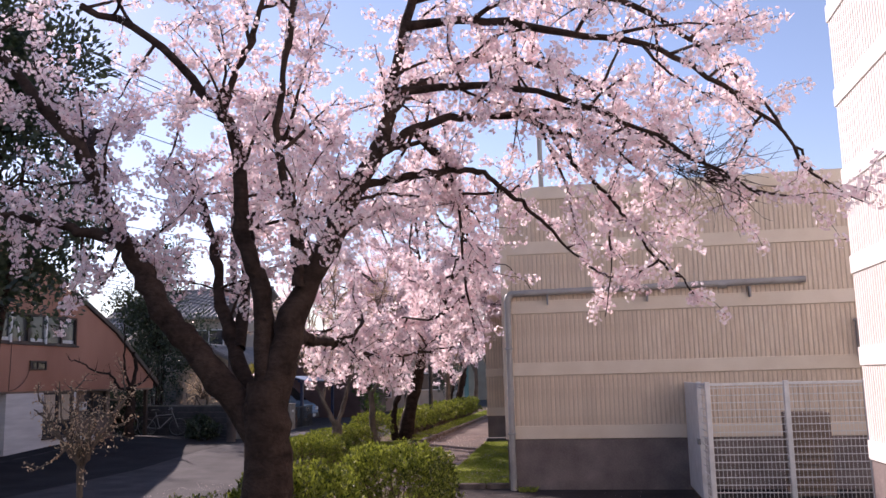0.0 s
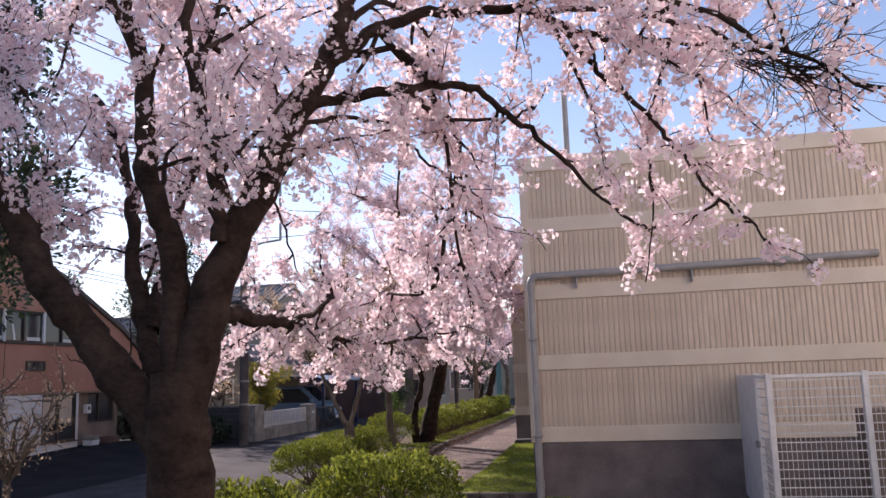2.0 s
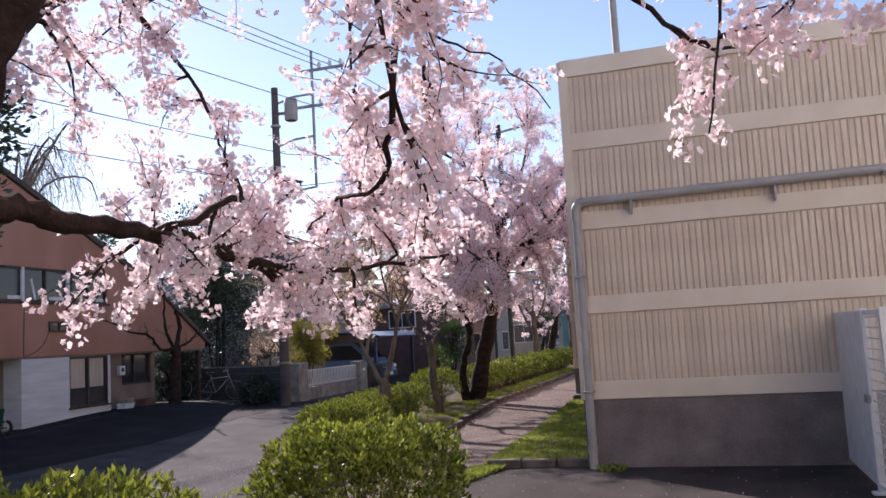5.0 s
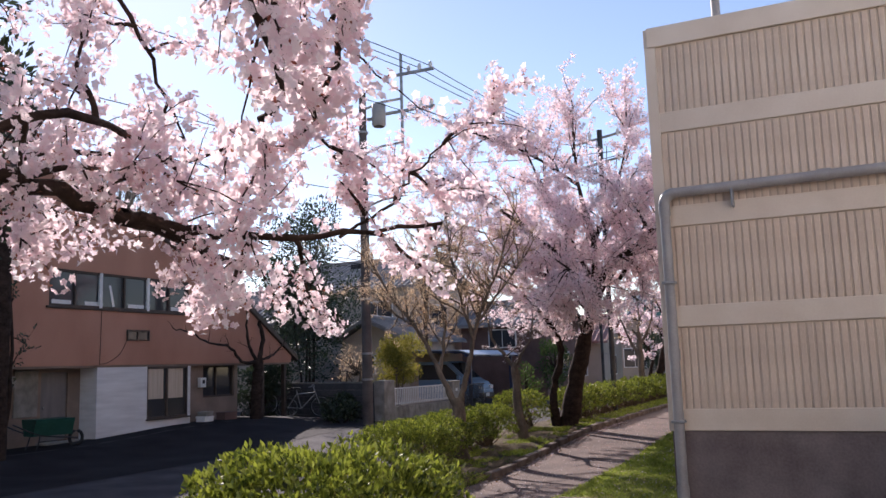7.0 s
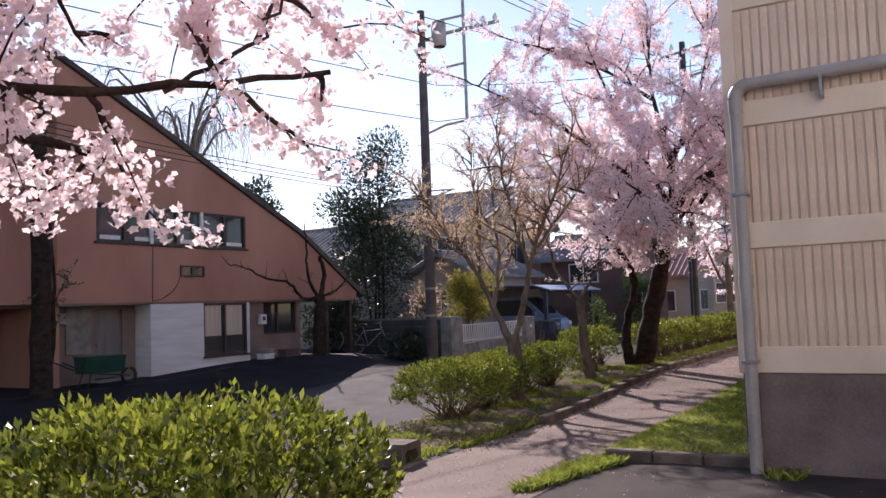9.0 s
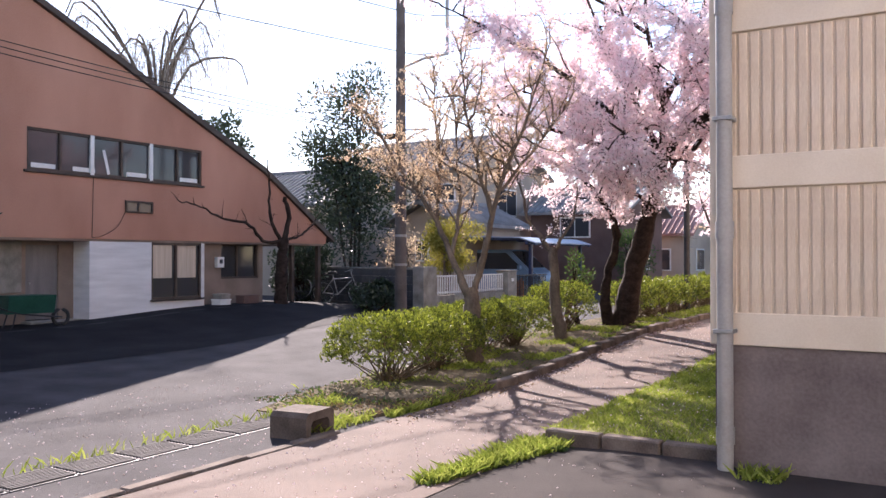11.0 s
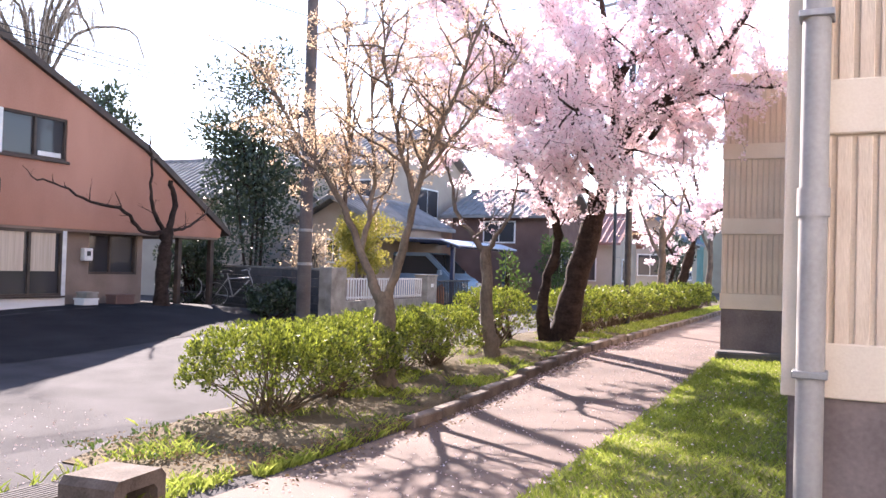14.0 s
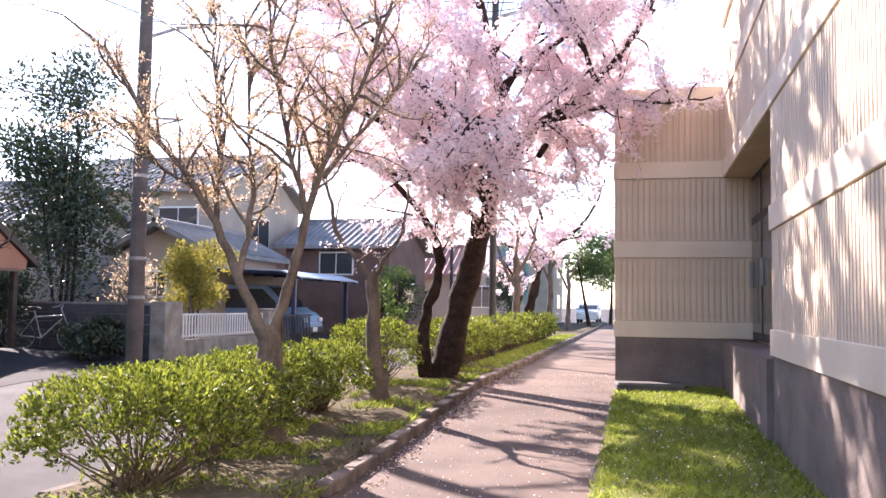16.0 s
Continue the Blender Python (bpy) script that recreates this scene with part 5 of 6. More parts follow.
C = 9.5
path_cherry = [
    ([(-4.12, C, -0.1), (-4.06, C, 0.2), (-3.93, C, 0.8), (-3.77, C, 1.5), (-3.58, C, 2.2), (-3.5, C, 2.65)], 0.25, 0.15, False),
    ([(-4.28, C - 0.1, 0.0), (-4.33, C - 0.2, 0.6), (-4.30, C - 0.2, 1.14), (-4.08, C - 0.26, 1.9), (-4.24, C - 0.3, 2.45), (-4.5, C - 0.42, 2.85), (-4.9, C - 0.6, 3.35)], 0.12, 0.03, True),
    ([(-3.5, C, 2.5), (-3.12, C - 0.15, 3.45), (-2.6, C - 0.3, 3.95), (-1.95, C - 0.45, 4.32), (-1.4, C - 0.6, 4.9), (-1.0, C - 0.75, 5.55), (-0.75, C - 0.9, 6.2)], 0.10, 0.022, True),
    ([(-2.55, C - 0.3, 3.98), (-1.5, C - 0.7, 4.12), (-0.9, C - 1.0, 4.05), (-0.25, C - 1.3, 4.0)], 0.04, 0.010, 0.6),
    ([(-3.5, C, 2.5), (-3.28, C, 3.5), (-3.22, C - 0.1, 4.6), (-3.4, C - 0.2, 5.3), (-3.5, C - 0.25, 6.2), (-3.5, C - 0.3, 7.6)], 0.09, 0.02, True),
    ([(-3.4, C, 3.0), (-3.7, C - 0.6, 3.45), (-4.4, C - 1.3, 3.7), (-5.1, C - 2.0, 4.0), (-5.9, C - 2.6, 4.2)], 0.07, 0.015, True),
    ([(-3.4, C, 3.3), (-4.0, C - 0.7, 4.2), (-4.8, C - 1.4, 5.0), (-5.6, C - 2, 5.6), (-6.6, C - 2.6, 6.2)], 0.07, 0.012, True),
    ([(-3.35, C, 3.6), (-3.8, C - 0.4, 4.8), (-4.3, C - 0.7, 6.0), (-4.7, C - 1, 7.3)], 0.06, 0.012, True),
    ([(-3.4, C, 2.8), (-3.6, C - 1, 3.3), (-3.3, C - 2.0, 3.6), (-3.0, C - 2.9, 3.5)], 0.06, 0.012, True),
    ([(-3.4, C, 2.8), (-3.2, C + 1, 3.6), (-3.0, C + 2.0, 4.2), (-2.8, C + 3, 4.5)], 0.06, 0.012, True),
    ([(-3.4, C, 3.0), (-4.2, C + 0.8, 3.9), (-5.0, C + 1.6, 4.6), (-5.8, C + 2.3, 5.0)], 0.06, 0.012, True),
    ([(-2.6, C - 0.3, 3.5), (-2.3, C + 0.5, 4.3), (-1.9, C + 1.2, 5.0), (-1.6, C + 1.8, 5.6)], 0.05, 0.012, True),
    ([(-1.75, C - 0.7, 4.4), (-2.0, C - 1.6, 5.0), (-2.3, C - 2.4, 5.4)], 0.04, 0.012, True),
    ([(-3.3, C, 4.3), (-2.6, C - 0.4, 5.4), (-2.2, C - 0.7, 6.4), (-2.1, C - 0.9, 7.2)], 0.05, 0.012, True),
    ([(-3.52, C, 2.6), (-4.1, C - 0.6, 3.0), (-5.0, C - 1.0, 3.3), (-5.9, C - 1.2, 3.5)], 0.045, 0.010, True),
    ([(-3.3, C, 3.6), (-4.4, C - 0.3, 4.2), (-5.5, C - 0.6, 4.7), (-6.5, C - 0.8, 5.1)], 0.05, 0.010, True),
    ([(-3.22, C - 0.1, 4.6), (-2.4, C - 0.6, 5.0), (-1.6, C - 1.0, 5.35), (-0.8, C - 1.4, 5.8)], 0.045, 0.010, 0.4),
    ([(-3.5, C - 0.2, 5.8), (-4.4, C - 0.7, 6.5), (-5.4, C - 1.2, 7.0), (-6.2, C - 1.5, 7.3)], 0.04, 0.010, True),
]


def off_wall(p):
    return p[2] > 2.05 + 0.25 * math.sin(2.1 * p[0]) * math.cos(1.7 * p[1]) and not (p[0] > -0.15 and p[2] < 5.6) and not (p[0] > -1.6 and p[1] > 9.2 and p[2] < 4.6)


cherry("cherry tree with leaning trunk in full bloom beside the path", path_cherry, 12, (0.17, (0.7, 1.8), 0.13, (0.25, 0.6)), (9, 12), 0.078, 0.025, 4, off_wall, 0.25, 0.0, 0.2)
far_cherry = [([(p[0] * 0.8 - 1.6, (p[1] - C) * 0.8 + 24.0, p[2] * 0.85) for p in pts], r0 * 0.7, r1, b) for pts, r0, r1, b in path_cherry[:10]]
cherry("smaller cherry tree blooming further along the hedge", far_cherry, 13, (0.32, (0.5, 1.1), 0.2, (0.25, 0.5)), (4, 6), 0.08, 0.045, 3, lambda p: p[2] > 1.7, 0.2, -0.01, 0.2)

# ---- bare and budding trees ----


def budding(name, label, limbs, seed, steps, leafmat, per, size, up, bark, group="", start=0.25, category="tree", droop=0.0, spread=0.6):
    rng = np.random.default_rng(seed)
    t = thing(name, label, category, group)
    big, small, spots = crown(limbs, rng, *steps, start=start, up=up, droop=droop)
    part("trunk", tubes("trunk", big[:1], 14), bark, t, smooth=True)
    for b in big[1:]:
        part("limb", tubes("limb", [b], 10), bark, t, smooth=True)
    if len(small) < 60:
        for line in small:
            part("twig", tubes("twig", [line], 5), bark, t, smooth=True)
    else:
        part("brushwood", tubes("brushwood", small, 5), bark, t, smooth=True)
    if per:
        idx = np.repeat(np.arange(len(spots)), per)
        at = spots[idx] + rng.normal(0, 0.02, (len(idx), 3))
        part("young_leaves", leaves("young_leaves", at, np.array([0, 0, 0.4]) + rng.normal(0, spread, (len(idx), 3)), size), leafmat, t)
    return t


W = 4.5
budding("tree", "pale twin-stemmed tree with sparse bronze young leaves", [
    ([(-4.52, W, -0.15), (-4.57, W, 0.2), (-4.60, W, 0.8), (-4.62, W, 1.05)], 0.135, 0.11, False),
    ([(-4.62, W, 0.9), (-4.85, W, 1.35), (-5.15, W, 1.95), (-5.45, W - 0.1, 2.5), (-5.9, W - 0.2, 3.1), (-6.3, W - 0.3, 3.8)], 0.066, 0.007, True),
    ([(-4.60, W, 0.9), (-4.40, W, 1.5), (-4.22, W, 2.2), (-3.95, W - 0.1, 2.85), (-3.6, W - 0.2, 3.5), (-3.3, W - 0.2, 4.3)], 0.056, 0.010, True),
    ([(-4.95, W, 1.55), (-4.92, W + 0.2, 2.2), (-5.0, W + 0.3, 3.0), (-5.1, W + 0.3, 4.2)], 0.038, 0.008, True),
    ([(-5.2, W, 2.0), (-5.35, W + 0.3, 2.9), (-5.5, W + 0.4, 3.9), (-5.55, W + 0.5, 4.6)], 0.030, 0.007, True),
    ([(-4.25, W, 2.1), (-4.4, W - 0.2, 2.9), (-4.55, W - 0.3, 3.8), (-4.6, W - 0.3, 4.5)], 0.030, 0.007, True),
    ([(-4.1, W, 2.5), (-3.7, W + 0.4, 3.2), (-3.3, W + 0.6, 3.8)], 0.026, 0.007, True),
    ([(-5.4, W, 2.4), (-6.0, W + 0.3, 2.7), (-6.7, W + 0.3, 3.3)], 0.026, 0.007, True),
], 21, (0.12, (0.5, 1.2), 0.13, (0.15, 0.4)), BRONZELEAF, 7, 0.031, 0.55, PALEBARK, "street trees in the strip", 0.35)
P = 6.97
budding("tree", "pollarded pale tree with a few pink-budded shoots", [
    ([(-4.25, P, -0.1), (-4.27, P, 0.25), (-4.36, P, 0.9), (-4.40, P, 1.70)], 0.11, 0.075, False),
    ([(-4.40, P, 1.6), (-4.6, P, 1.85), (-4.85, P, 2.15), (-5.0, P, 2.7), (-5.3, P, 3.3)], 0.05, 0.012, True),
    ([(-4.38, P, 1.62), (-4.2, P, 1.9), (-4.0, P, 2.2), (-3.95, P, 2.8)], 0.035, 0.01, True),
], 22, (0.3, (0.3, 0.8), 0.16, (0.12, 0.3)), PETAL, 2, 0.04, 0.4, PALEBARK, "street trees in the strip", 0.3)
for i, (x, y, h) in enumerate([(-4.35, 19.0, 2.6), (-4.4, 28.0, 3.2), (-4.3, 35.0, 3.0)]):
    budding("tree", "pruned pale street tree further along the hedge", [
        ([(x, y, -0.1), (x, y, 0.8), (x + 0.05, y, h * 0.6), (x, y, h)], 0.13, 0.08, False),
        ([(x, y, h * 0.7), (x - 0.4, y, h), (x - 0.7, y, h + 0.9)], 0.06, 0.015, True),
        ([(x, y, h * 0.8), (x + 0.4, y, h + 0.2), (x + 0.6, y, h + 1.1)], 0.06, 0.015, True),
        ([(x, y, h), (x, y + 0.3, h + 0.6), (x - 0.1, y + 0.4, h + 1.3)], 0.05, 0.012, True)], 30 + i, (0.3, (0.4, 0.9), 0.2, (0.2, 0.4)), BRONZELEAF, 1, 0.07, 0.4, PALEBARK, "street trees in the strip")
sx, sy = -4.3, -6.5
budding("small_tree", "small bare tree with tan seed heads in the street bed", [
    ([(sx, sy, -0.2), (sx + 0.02, sy, 0.5), (sx + 0.03, sy, 1.15)], 0.045, 0.035, False),
    *[([(sx + 0.03, sy, 1.1), (sx + 0.2 * math.cos(a), sy + 0.2 * math.sin(a), 1.4), (sx + 0.38 * math.cos(a), sy + 0.38 * math.sin(a), 1.65), (sx + 0.5 * math.cos(a), sy + 0.5 * math.sin(a), 1.9 + 0.2 * math.sin(3 * a))], 0.02, 0.006, True) for a in np.arange(0, 6.2, 0.8)]],
    23, (0.14, (0.25, 0.5), 0.1, (0.1, 0.22)), BRONZELEAF, 1, 0.04, 0.3, PALEBARK)
hx = -13.1
budding("pollard_tree", "dark pollarded tree before the salmon house with one long bare bough", [
    ([(hx, 9.7, 0.0), (hx, 9.72, 0.8), (hx + 0.02, 9.75, 1.5), (hx, 9.8, 2.05)], 0.17, 0.14, False),
    ([(hx, 9.7, 1.95), (hx, 9.1, 1.95), (hx, 8.6, 2.35), (hx, 7.8, 2.45), (hx, 7.0, 2.7), (hx, 6.4, 2.8)], 0.05, 0.012, True),
    ([(hx, 9.7, 2.0), (hx, 9.35, 2.5), (hx, 9.3, 3.3), (hx, 9.2, 4.0)], 0.05, 0.012, True),
    ([(hx, 9.85, 2.0), (hx, 10.0, 2.6), (hx, 9.85, 3.1)], 0.07, 0.05, False),
    ([(hx, 9.85, 2.0), (hx, 10.4, 2.1), (hx, 10.9, 2.4), (hx, 11.2, 2.7)], 0.04, 0.012, True)], 24, (0.4, (0.2, 0.5), 0.2, (0.1, 0.25)), BRONZELEAF, 0, 0.05, 0.3, BARK, start=0.5)

rngw = np.random.default_rng(40)
weep = thing("weeping_tree", "bare weeping tree with hanging tan twigs behind the salmon house", "tree")
wx, wy = -23.5, 14.5
wl_ = [([(wx, wy, 0), (wx, wy, 4), (wx + 0.2, wy, 7.5)], [0.3, 0.24, 0.16])]
hang = []
for k in range(16):
    a = rngw.uniform(0, 6.28)
    r = rngw.uniform(1.2, 3.6)
    tip = np.array([wx + r * math.cos(a), wy + r * math.sin(a), rngw.uniform(8.5, 10.8)])
    ln = spline([(wx, wy, rngw.uniform(5.5, 7.5)), (wx + 0.4 * r * math.cos(a), wy + 0.4 * r * math.sin(a), 8.8), tip, tip + [0.6 * math.cos(a), 0.6 * math.sin(a), -0.9]], 10)
    wl_.append((ln, np.linspace(0.07, 0.02, 10)))
    for j in range(26):
        p = ln[rngw.integers(3, 10)] + rngw.normal(0, 0.25, 3)
        hang.append((wander(p, rngw.normal(0, 0.8, 3) + [0, 0, 0.0], rngw.uniform(1.2, 2.8), 9, 0.10, -0.40, rngw), np.linspace(0.011, 0.005, 10)))
part("trunk", tubes("trunk", wl_[:1], 12), PALEBARK, weep)
for b in wl_[1:]:
    part("limb", tubes("limb", [b], 8), PALEBARK, weep)
part("brushwood", tubes("brushwood", hang, 4), TANTWIG, weep)

# ---- leafy trees and shrubs ----


def leafy(name, label, category, base, centre, radii, count, size, material, bark, stems=3, seed=50, clumps=26, group=""):
    """Stems and a crown of leaf clumps with gaps between."""
    rng = np.random.default_rng(seed)
    t = thing(name, label, category, group)
    base, centre, radii = np.array(base, float), np.array(centre, float), np.array(radii, float)
    cl = centre + unit(rng.normal(0, 1, (clumps, 3))) * radii * rng.uniform(0.35, 1.0, (clumps, 1))
    for k in range(stems):
        top = centre + radii * rng.normal(0, 0.25, 3)
        part("trunk", tubes("trunk", [(spline([base + rng.normal(0, 0.08, 3) * [1, 1, 0], (base + top) / 2 + rng.normal(0, 0.12, 3), top], 10), np.linspace(0.03 + 0.06 * radii[0] / stems, 0.02, 10))], 8), bark, t)
    part("branchwork", tubes("branchwork", [(spline([centre + (c - centre) * 0.05 - [0, 0, radii[2] * 0.3], (c + centre) / 2, c], 6), np.linspace(0.025, 0.006, 6)) for c in cl], 5), bark, t)
    which = rng.integers(0, clumps, count)
    spread = radii.mean() * 0.30
    off = unit(rng.normal(0, 1, (count, 3))) * (spread * rng.random((count, 1)) ** 0.45)
    at = cl[which] + off
    part("crown", leaves("crown", at, off / spread + [0, 0, 0.25], size, 0.5), material, t)
    return t


leafy("evergreen_tree", "dark green broadleaf evergreen tree behind the garden wall", "tree", (-15.4, 15.6, 0), (-15.5, 15.7, 4.4), (1.9, 1.6, 3.6), 15000, 0.125, DARKLEAF, BARK, 5, 51, 46)
leafy("evergreen_tree", "dark dense evergreen tree on the far side of the street", "tree", (-7.4, -4.6, 0.0), (-7.0, -5.0, 5.6), (1.8, 1.8, 2.9), 26000, 0.11, DARKLEAF, BARK, 2, 52, 60)
budding("tree", "dark vine-clad trunk at the corner of the salmon house", [
    ([(-12.7, 1.35, 0.1), (-12.72, 1.37, 2.0), (-12.65, 1.3, 4.2), (-12.7, 1.3, 6.0)], 0.2, 0.12, True),
    ([(-12.68, 1.5, 0.1), (-12.6, 1.55, 2.0), (-12.75, 1.5, 4.4)], 0.05, 0.02, True)], 25, (0.5, (0.3, 0.9), 0.2, (0.2, 0.4)), DARKLEAF, 2, 0.08, 0.2, BARK, start=0.3)
leafy("shrub", "dark undergrowth in front of the garden wall", "shrub", (-15.9, 13.6, 0), (-15.9, 13.6, 1.1), (1.2, 0.7, 1.1), 6000, 0.1, DARKLEAF, BARK, 5, 64, 22)
leafy("shrub", "dark undergrowth in front of the garden wall", "shrub", (-12.0, 12.6, 0), (-12.0, 12.62, 0.55), (0.55, 0.3, 0.5), 2400, 0.09, DARKLEAF, BARK, 4, 65, 18)
leafy("shrub", "yellow-green leafy shrub behind the white railing", "shrub", (-11.6, 15.4, 0), (-11.6, 15.4, 1.75), (1.0, 1.2, 1.0), 8000, 0.085, YELLOWLEAF, PALEBARK, 4, 53, 26)
leafy("shrub", "dry brown bare shrub behind the garden wall", "shrub", (-13.6, 16.0, 0), (-13.6, 16.0, 1.7), (1.1, 0.9, 0.8), 1500, 0.06, BRONZELEAF, PALEBARK, 6, 54, 40)
leafy("shrub", "low dark green shrub at the foot of the pole", "shrub", (-11.4, 11.2, 0.0), (-11.4, 11.2, 0.42), (0.7, 0.7, 0.42), 2200, 0.09, DARKLEAF, BARK, 4, 55, 20)
leafy("shrub", "green garden shrub behind the carport", "shrub", (-9.6, 26.0, 0), (-9.6, 26, 1.5), (0.9, 0.9, 1.1), 2600, 0.11, GREENLEAF, BARK, 3, 56, 20)
leafy("shrub", "dark clipped garden tree further along the street", "shrub", (-7.6, 38.0, 0), (-7.6, 38, 2.2), (1.0, 1.0, 1.4), 2600, 0.13, DARKLEAF, BARK, 1, 57, 20)
leafy("tree", "green roadside tree far along the path", "tree", (-3.9, 46.0, 0), (-4.0, 46, 4.2), (1.6, 1.6, 2.0), 6000, 0.16, GREENLEAF, BARK, 1, 58, 34)
leafy("tree", "green roadside tree far along the path", "tree", (-3.2, 58.0, 0), (-3.0, 58, 4.4), (2.0, 2.0, 2.2), 5000, 0.2, GREENLEAF, BARK, 1, 59, 34)
leafy("tree", "green tree rising behind the salmon house roof", "tree", (-18.5, 12.8, 0), (-18.0, 12.0, 4.9), (1.6, 1.4, 1.0), 3500, 0.13, DARKLEAF, BARK, 1, 60, 26)
leafy("tree", "round tree rising behind the flat roof", "tree", (3.5, 16.0, 0), (3.2, 16.0, 5.2), (2.2, 1.6, 1.2), 4000, 0.14, GREENLEAF, BARK, 1, 61, 26)
leafy("shrub", "camellia shrub with white flowers behind the leaning cherry", "shrub", (-5.0, 9.4, 0.1), (-5.0, 9.3, 0.95), (0.4, 0.5, 0.7), 900, 0.07, GREENLEAF, BARK, 3, 62, 14)


def hedge_bush(x, y, rx, ry, h, n, label, group, seed, size=0.05, lift=0.08):
    """A clipped shrub: stems from the ground, rosettes of leaves on a bumpy rounded shell, bare below."""
    rng = np.random.default_rng(seed)
    z0 = gz(x, y) + lift
    t = thing("hedge_shrub", label, "shrub", group, at=(x, y, z0))
    d = unit(rng.normal(0, 1, (n, 3)))
    d[:, 2] = np.abs(d[:, 2]) * 1.1 - 0.28
    q = np.sign(d) * np.abs(d) ** 0.75
    q /= np.max(np.abs(q), axis=1)[:, None] ** 0.15
    bump = np.array([1 + 0.12 * noise.noise(Vector(v * 2.2 + seed * 3.1)) + 0.10 * noise.noise(Vector(v * 6.0 + seed * 1.7)) for v in q])[:, None]
    depth = 1.04 - 0.36 * rng.random((n, 1)) ** 1.7
    c = q * bump * depth * [rx, ry, h * 0.52] * 0.92 + [0, 0, h * 0.5]
    c = c[c[:, 2] > 0.16 * h]
    n = len(c)
    per = 6
    idx = np.repeat(np.arange(n), per)
    out = unit((c - [0, 0, h * 0.45]) / [rx, ry, h * 0.5])
    way = out[idx] * 0.5 + [0, 0, 0.55] + rng.normal(0, 0.55, (len(idx), 3))
    part("foliage", leaves("foliage", c[idx] + rng.normal(0, 0.012, (len(idx), 3)), way, size, 0.42, 0.2), HEDGELEAF, t, "fresh yellow-green leaves")
    stems = []
    for k in range(46):
        tip = c[rng.integers(0, n)] * 0.96
        foot = np.array([rng.normal(0, 0.10 * rx), rng.normal(0, 0.16 * ry), -0.06])
        stems.append((spline([foot, foot * 0.5 + tip * 0.42 + [0, 0, -0.02], tip], 7), np.linspace(0.013, 0.003, 7)))
        for s in range(2):
            b = tip * rng.uniform(0.5, 0.85)
            stems.append((wander(b, unit(tip) + rng.normal(0, 0.5, 3) + [0, 0, 0.3], 0.25 * h, 4, 0.2, 0.02, rng), np.linspace(0.005, 0.002, 5)))
    part("stem_growth", tubes("stem_growth", stems, 5), TWIGMAT, t)
    return t


NEARH = "clipped evergreen shrub with fresh yellow-green leaves by the forecourt"
for i, (x, y, rx, ry, h, n) in enumerate([(-0.70, -5.95, 0.73, 0.78, 1.28, 2700), (-0.98, -8.5, 0.58, 0.70, 1.33, 2100), (-1.9, -8.3, 0.8, 0.9, 1.05, 1100), (-2.6, -10.0, 0.9, 0.9, 0.95, 1000), (-1.35, -11.2, 0.8, 0.8, 0.75, 900)]):
    hedge_bush(x, y, rx, ry, h, n, NEARH, "shrubs round the large cherry", 70 + i, 0.046)
STRIPH = "clipped hedge shrub with bare lower stems in the strip"
for i, (x, y, r, h, n) in enumerate([(-4.70, 2.55, 0.78, 0.90, 1900), (-4.82, 3.75, 0.74, 0.88, 1600), (-4.92, 5.15, 0.72, 0.86, 1400), (-4.75, 6.1, 0.62, 0.84, 1100), (-4.65, 7.95, 0.60, 0.98, 850)]):
    hedge_bush(x, y, r, r * 1.05, h, n, STRIPH, "hedge shrubs in the strip", 80 + i, 0.044, 0.10)
for i in range(13):
    y = 11.0 + 1.15 * i
    hedge_bush(-4.35, y, 0.62, 0.70, 0.88 + 0.05 * math.sin(i * 2.3), 560 if i < 6 else 300, "sunlit hedge shrub continuing along the path", "hedge shrubs in the strip", 90 + i, 0.06 if i < 6 else 0.085, 0.10)

# ---- grass, weeds, fallen petals ----


def scatter(n, x0, x1, y0, y1, lift, rng, patch=0.0):
    p = np.stack([rng.uniform(x0, x1, n * 2), rng.uniform(y0, y1, n * 2)], 1)
    if patch:
        ok = np.array([noise.noise(Vector((a * 1.6, b * 1.6, 5.0))) > patch for a, b in p])
        p = p[ok]
    p = p[:n]
    return np.array([(a, b, gz(a, b) + lift) for a, b in p])


def tongue(n, rng):
    """Points in a tongue of weeds that narrows from the lawn's corner along the path's edge."""
    u = rng.random(n) ** 1.3
    x = -1.38 - 0.24 * u + rng.uniform(-0.5, 0.5, n) * (0.42 - 0.26 * u)
    y = 0.08 - 1.5 * u + rng.normal(0, 0.03, n)
    return np.array([(a, b, gz(a, b) + 0.004) for a, b in zip(x, y)])


rg = np.random.default_rng(5)
tagged(part("lawn_grass", blades("lawn_grass", scatter(26000, -1.5, -0.02, 0.24, 9.3, 0.085, rg), 0.042, 0.6, 0.005), GRASSLEAF), "short bright green grass on the lawn", "grass", kind="stuff")
tagged(part("strip_grass", blades("strip_grass", np.concatenate([scatter(6000, -4.7, -3.56, 3.6, 12, 0.08, rg, 0.06), scatter(2200, -4.7, -3.6, 0.6, 4.0, 0.05, rg, 0.04), scatter(4000, -5.3, -3.6, 0.9, 24, 0.08, rg, 0.15), scatter(5000, -4.2, -3.55, 12, 30, 0.09, rg)]), 0.065, 0.6, 0.006), GRASSLEAF), "patchy green grass and weeds in the planting strip", "grass", kind="stuff")
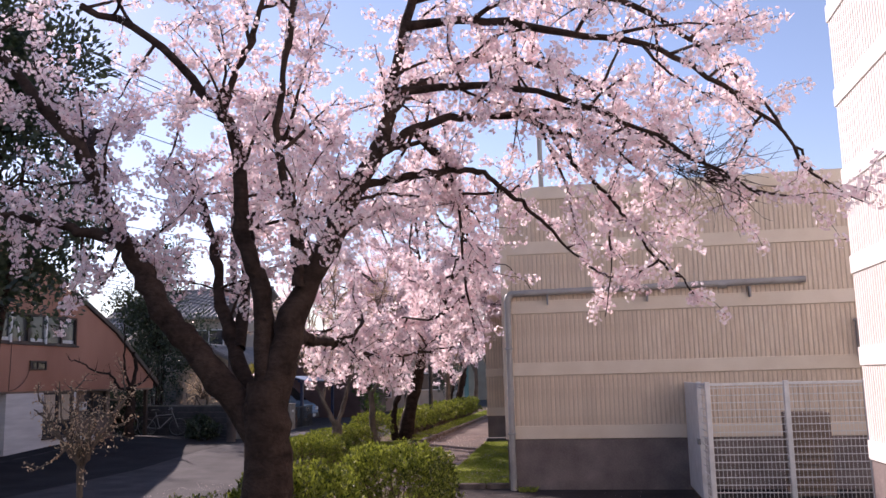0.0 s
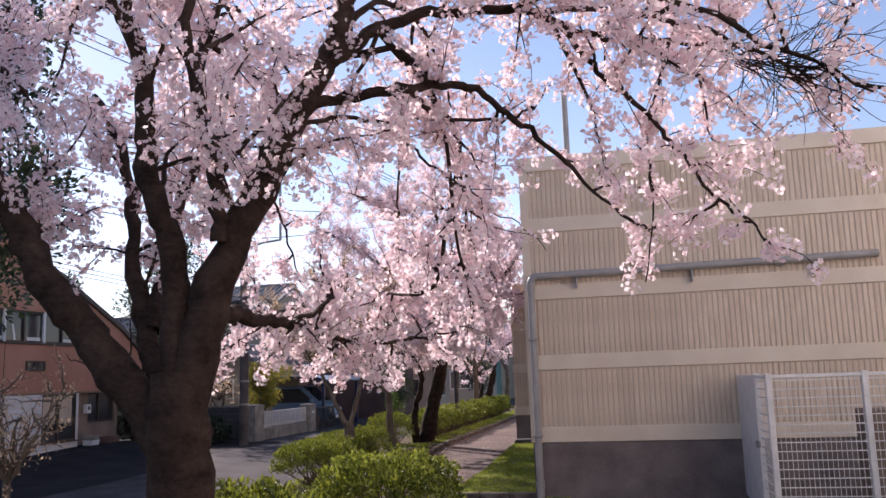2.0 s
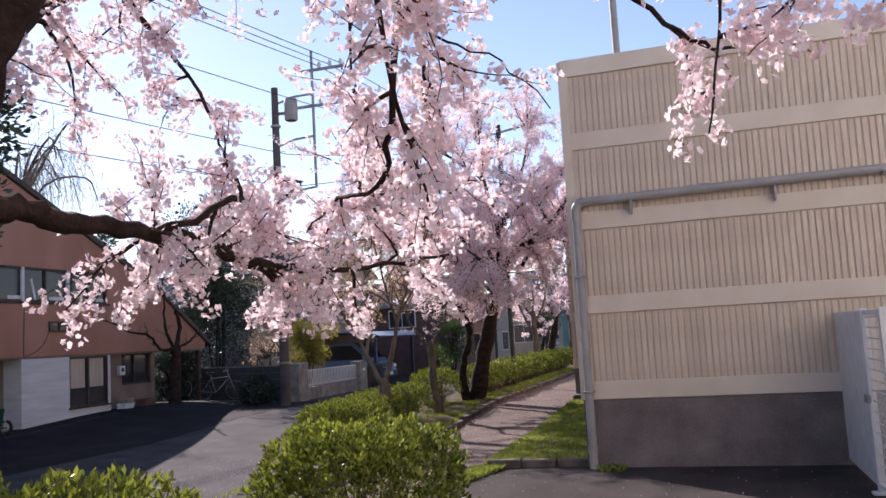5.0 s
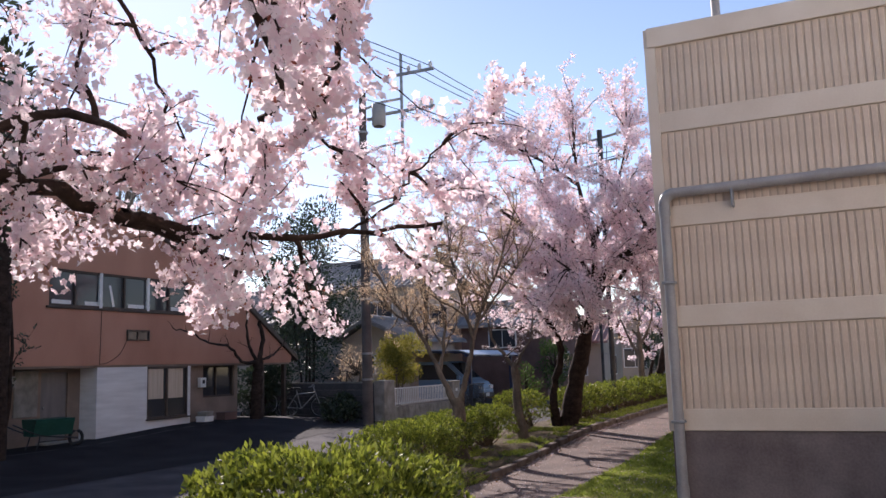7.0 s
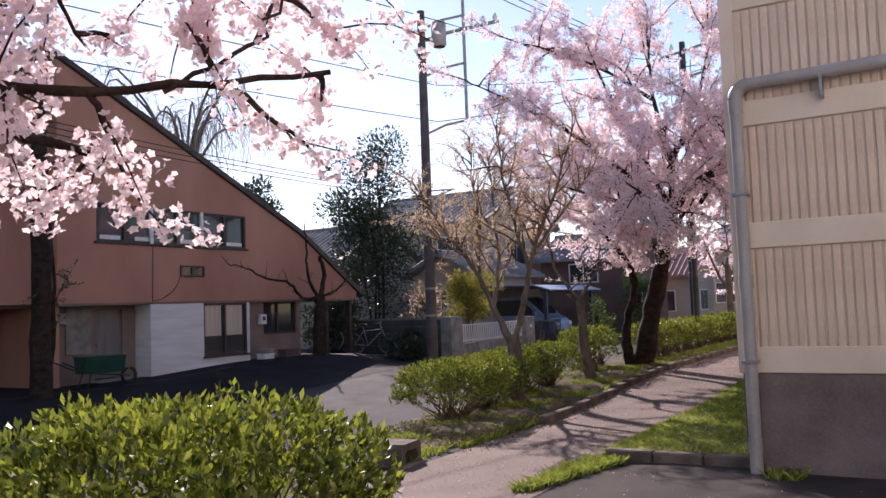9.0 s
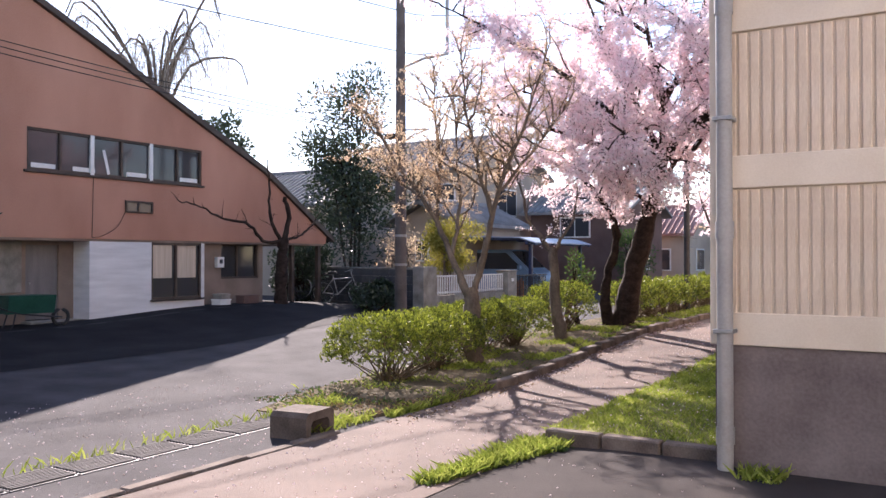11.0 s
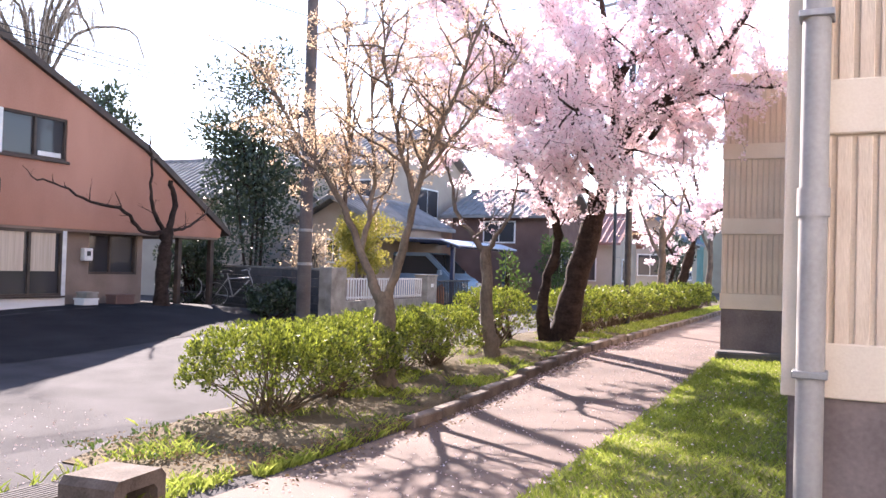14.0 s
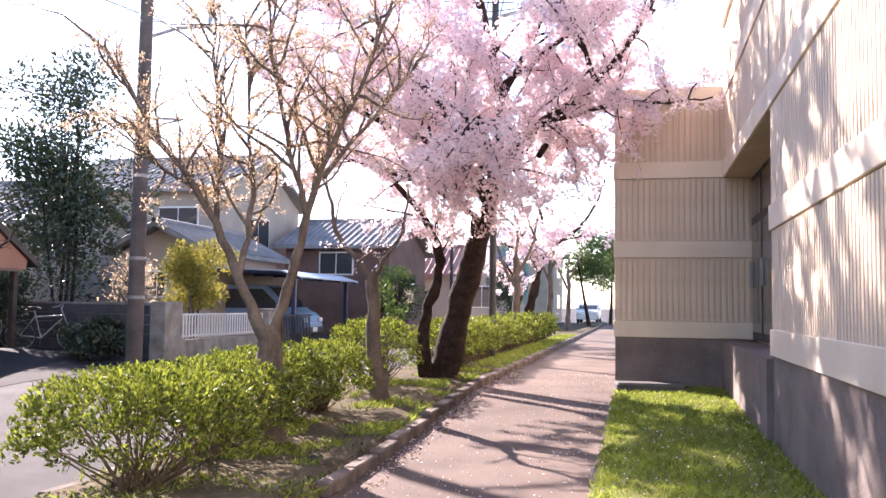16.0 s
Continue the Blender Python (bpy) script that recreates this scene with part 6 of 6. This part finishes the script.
tagged(part("edge_weeds", blades("edge_weeds", np.concatenate([tongue(2600, rg), scatter(700, -4.2, -3.6, -0.1, 1.6, 0.0, rg, -0.1), scatter(260, -4.75, -4.6, -4, 0.8, 0.0, rg, 0.0), scatter(160, 0.2, 0.5, -0.35, -0.1, 0.0, rg), scatter(1500, -3.62, -3.5, 0.9, 3.8, 0.0, rg)]), 0.075, 0.6, 0.008), GRASSLEAF), "weeds growing along the kerb and asphalt edge", "weeds", kind="stuff")
wd_ = np.concatenate([tongue(700, rg), scatter(500, -1.4, -0.75, -0.12, 0.08, 0.0, rg, -0.1)])
tagged(part("clover_weeds", leaves("clover_weeds", wd_, np.array([0, 0, 0.7]) + rg.normal(0, 0.6, (len(wd_), 3)), 0.05, 0.6), GREENLEAF), "low leafy weeds at the corner of the lawn", "weeds", kind="stuff")
sw = scatter(5200, -5.2, -3.55, 0.55, 12, 0.085, rg, -0.12)
tagged(part("strip_weeds", leaves("strip_weeds", sw, np.array([0, 0, 0.45]) + rg.normal(0, 0.7, (len(sw), 3)), 0.04, 0.55), GREENLEAF), "low leafy weeds between the hedge shrubs", "weeds", kind="stuff")
pf = np.concatenate([scatter(2600, -3.4, 4.5, -13, -0.3, 0.004, rg), scatter(1500, -3.4, -1.5, -2.5, 12, 0.018, rg), scatter(1600, -7, -3.6, -6, 2, 0.004, rg), scatter(900, -3.42, -3.2, 3.8, 12, 0.018, rg), scatter(500, -1.5, 0, 0.4, 9, 0.12, rg)])
tagged(part("fallen_petals", leaves("fallen_petals", pf, rg.normal(0, 1, (len(pf), 3)) * [1, 1, 0.08], 0.02, 0.8, 0.05), PETALFALL), "scattered fallen cherry petals", "petals", kind="stuff")
lt = np.concatenate([scatter(9000, -5.2, -3.5, 0.6, 14, 0.085, rg), scatter(700, -3.42, -3.15, 0.6, 12, 0.016, rg)])
tagged(part("leaf_litter", leaves("leaf_litter", lt, rg.normal(0, 1, (len(lt), 3)) * [1, 1, 0.25], 0.035, 0.5, 0.05), LITTER), "dry brown leaf litter on the soil strip", "leaf litter", kind="stuff")
slab = thing("stone_slab", "weathered stone slab lying in the grass by the wall", "stone", at=(-1.05, 8.75, gz(-1, 8.75) + 0.11), turn=8)
part("slab", bx(-0.45, 0.45, -0.2, 0.2, -0.04, 0.09, 0.03), DARKCONC, slab)
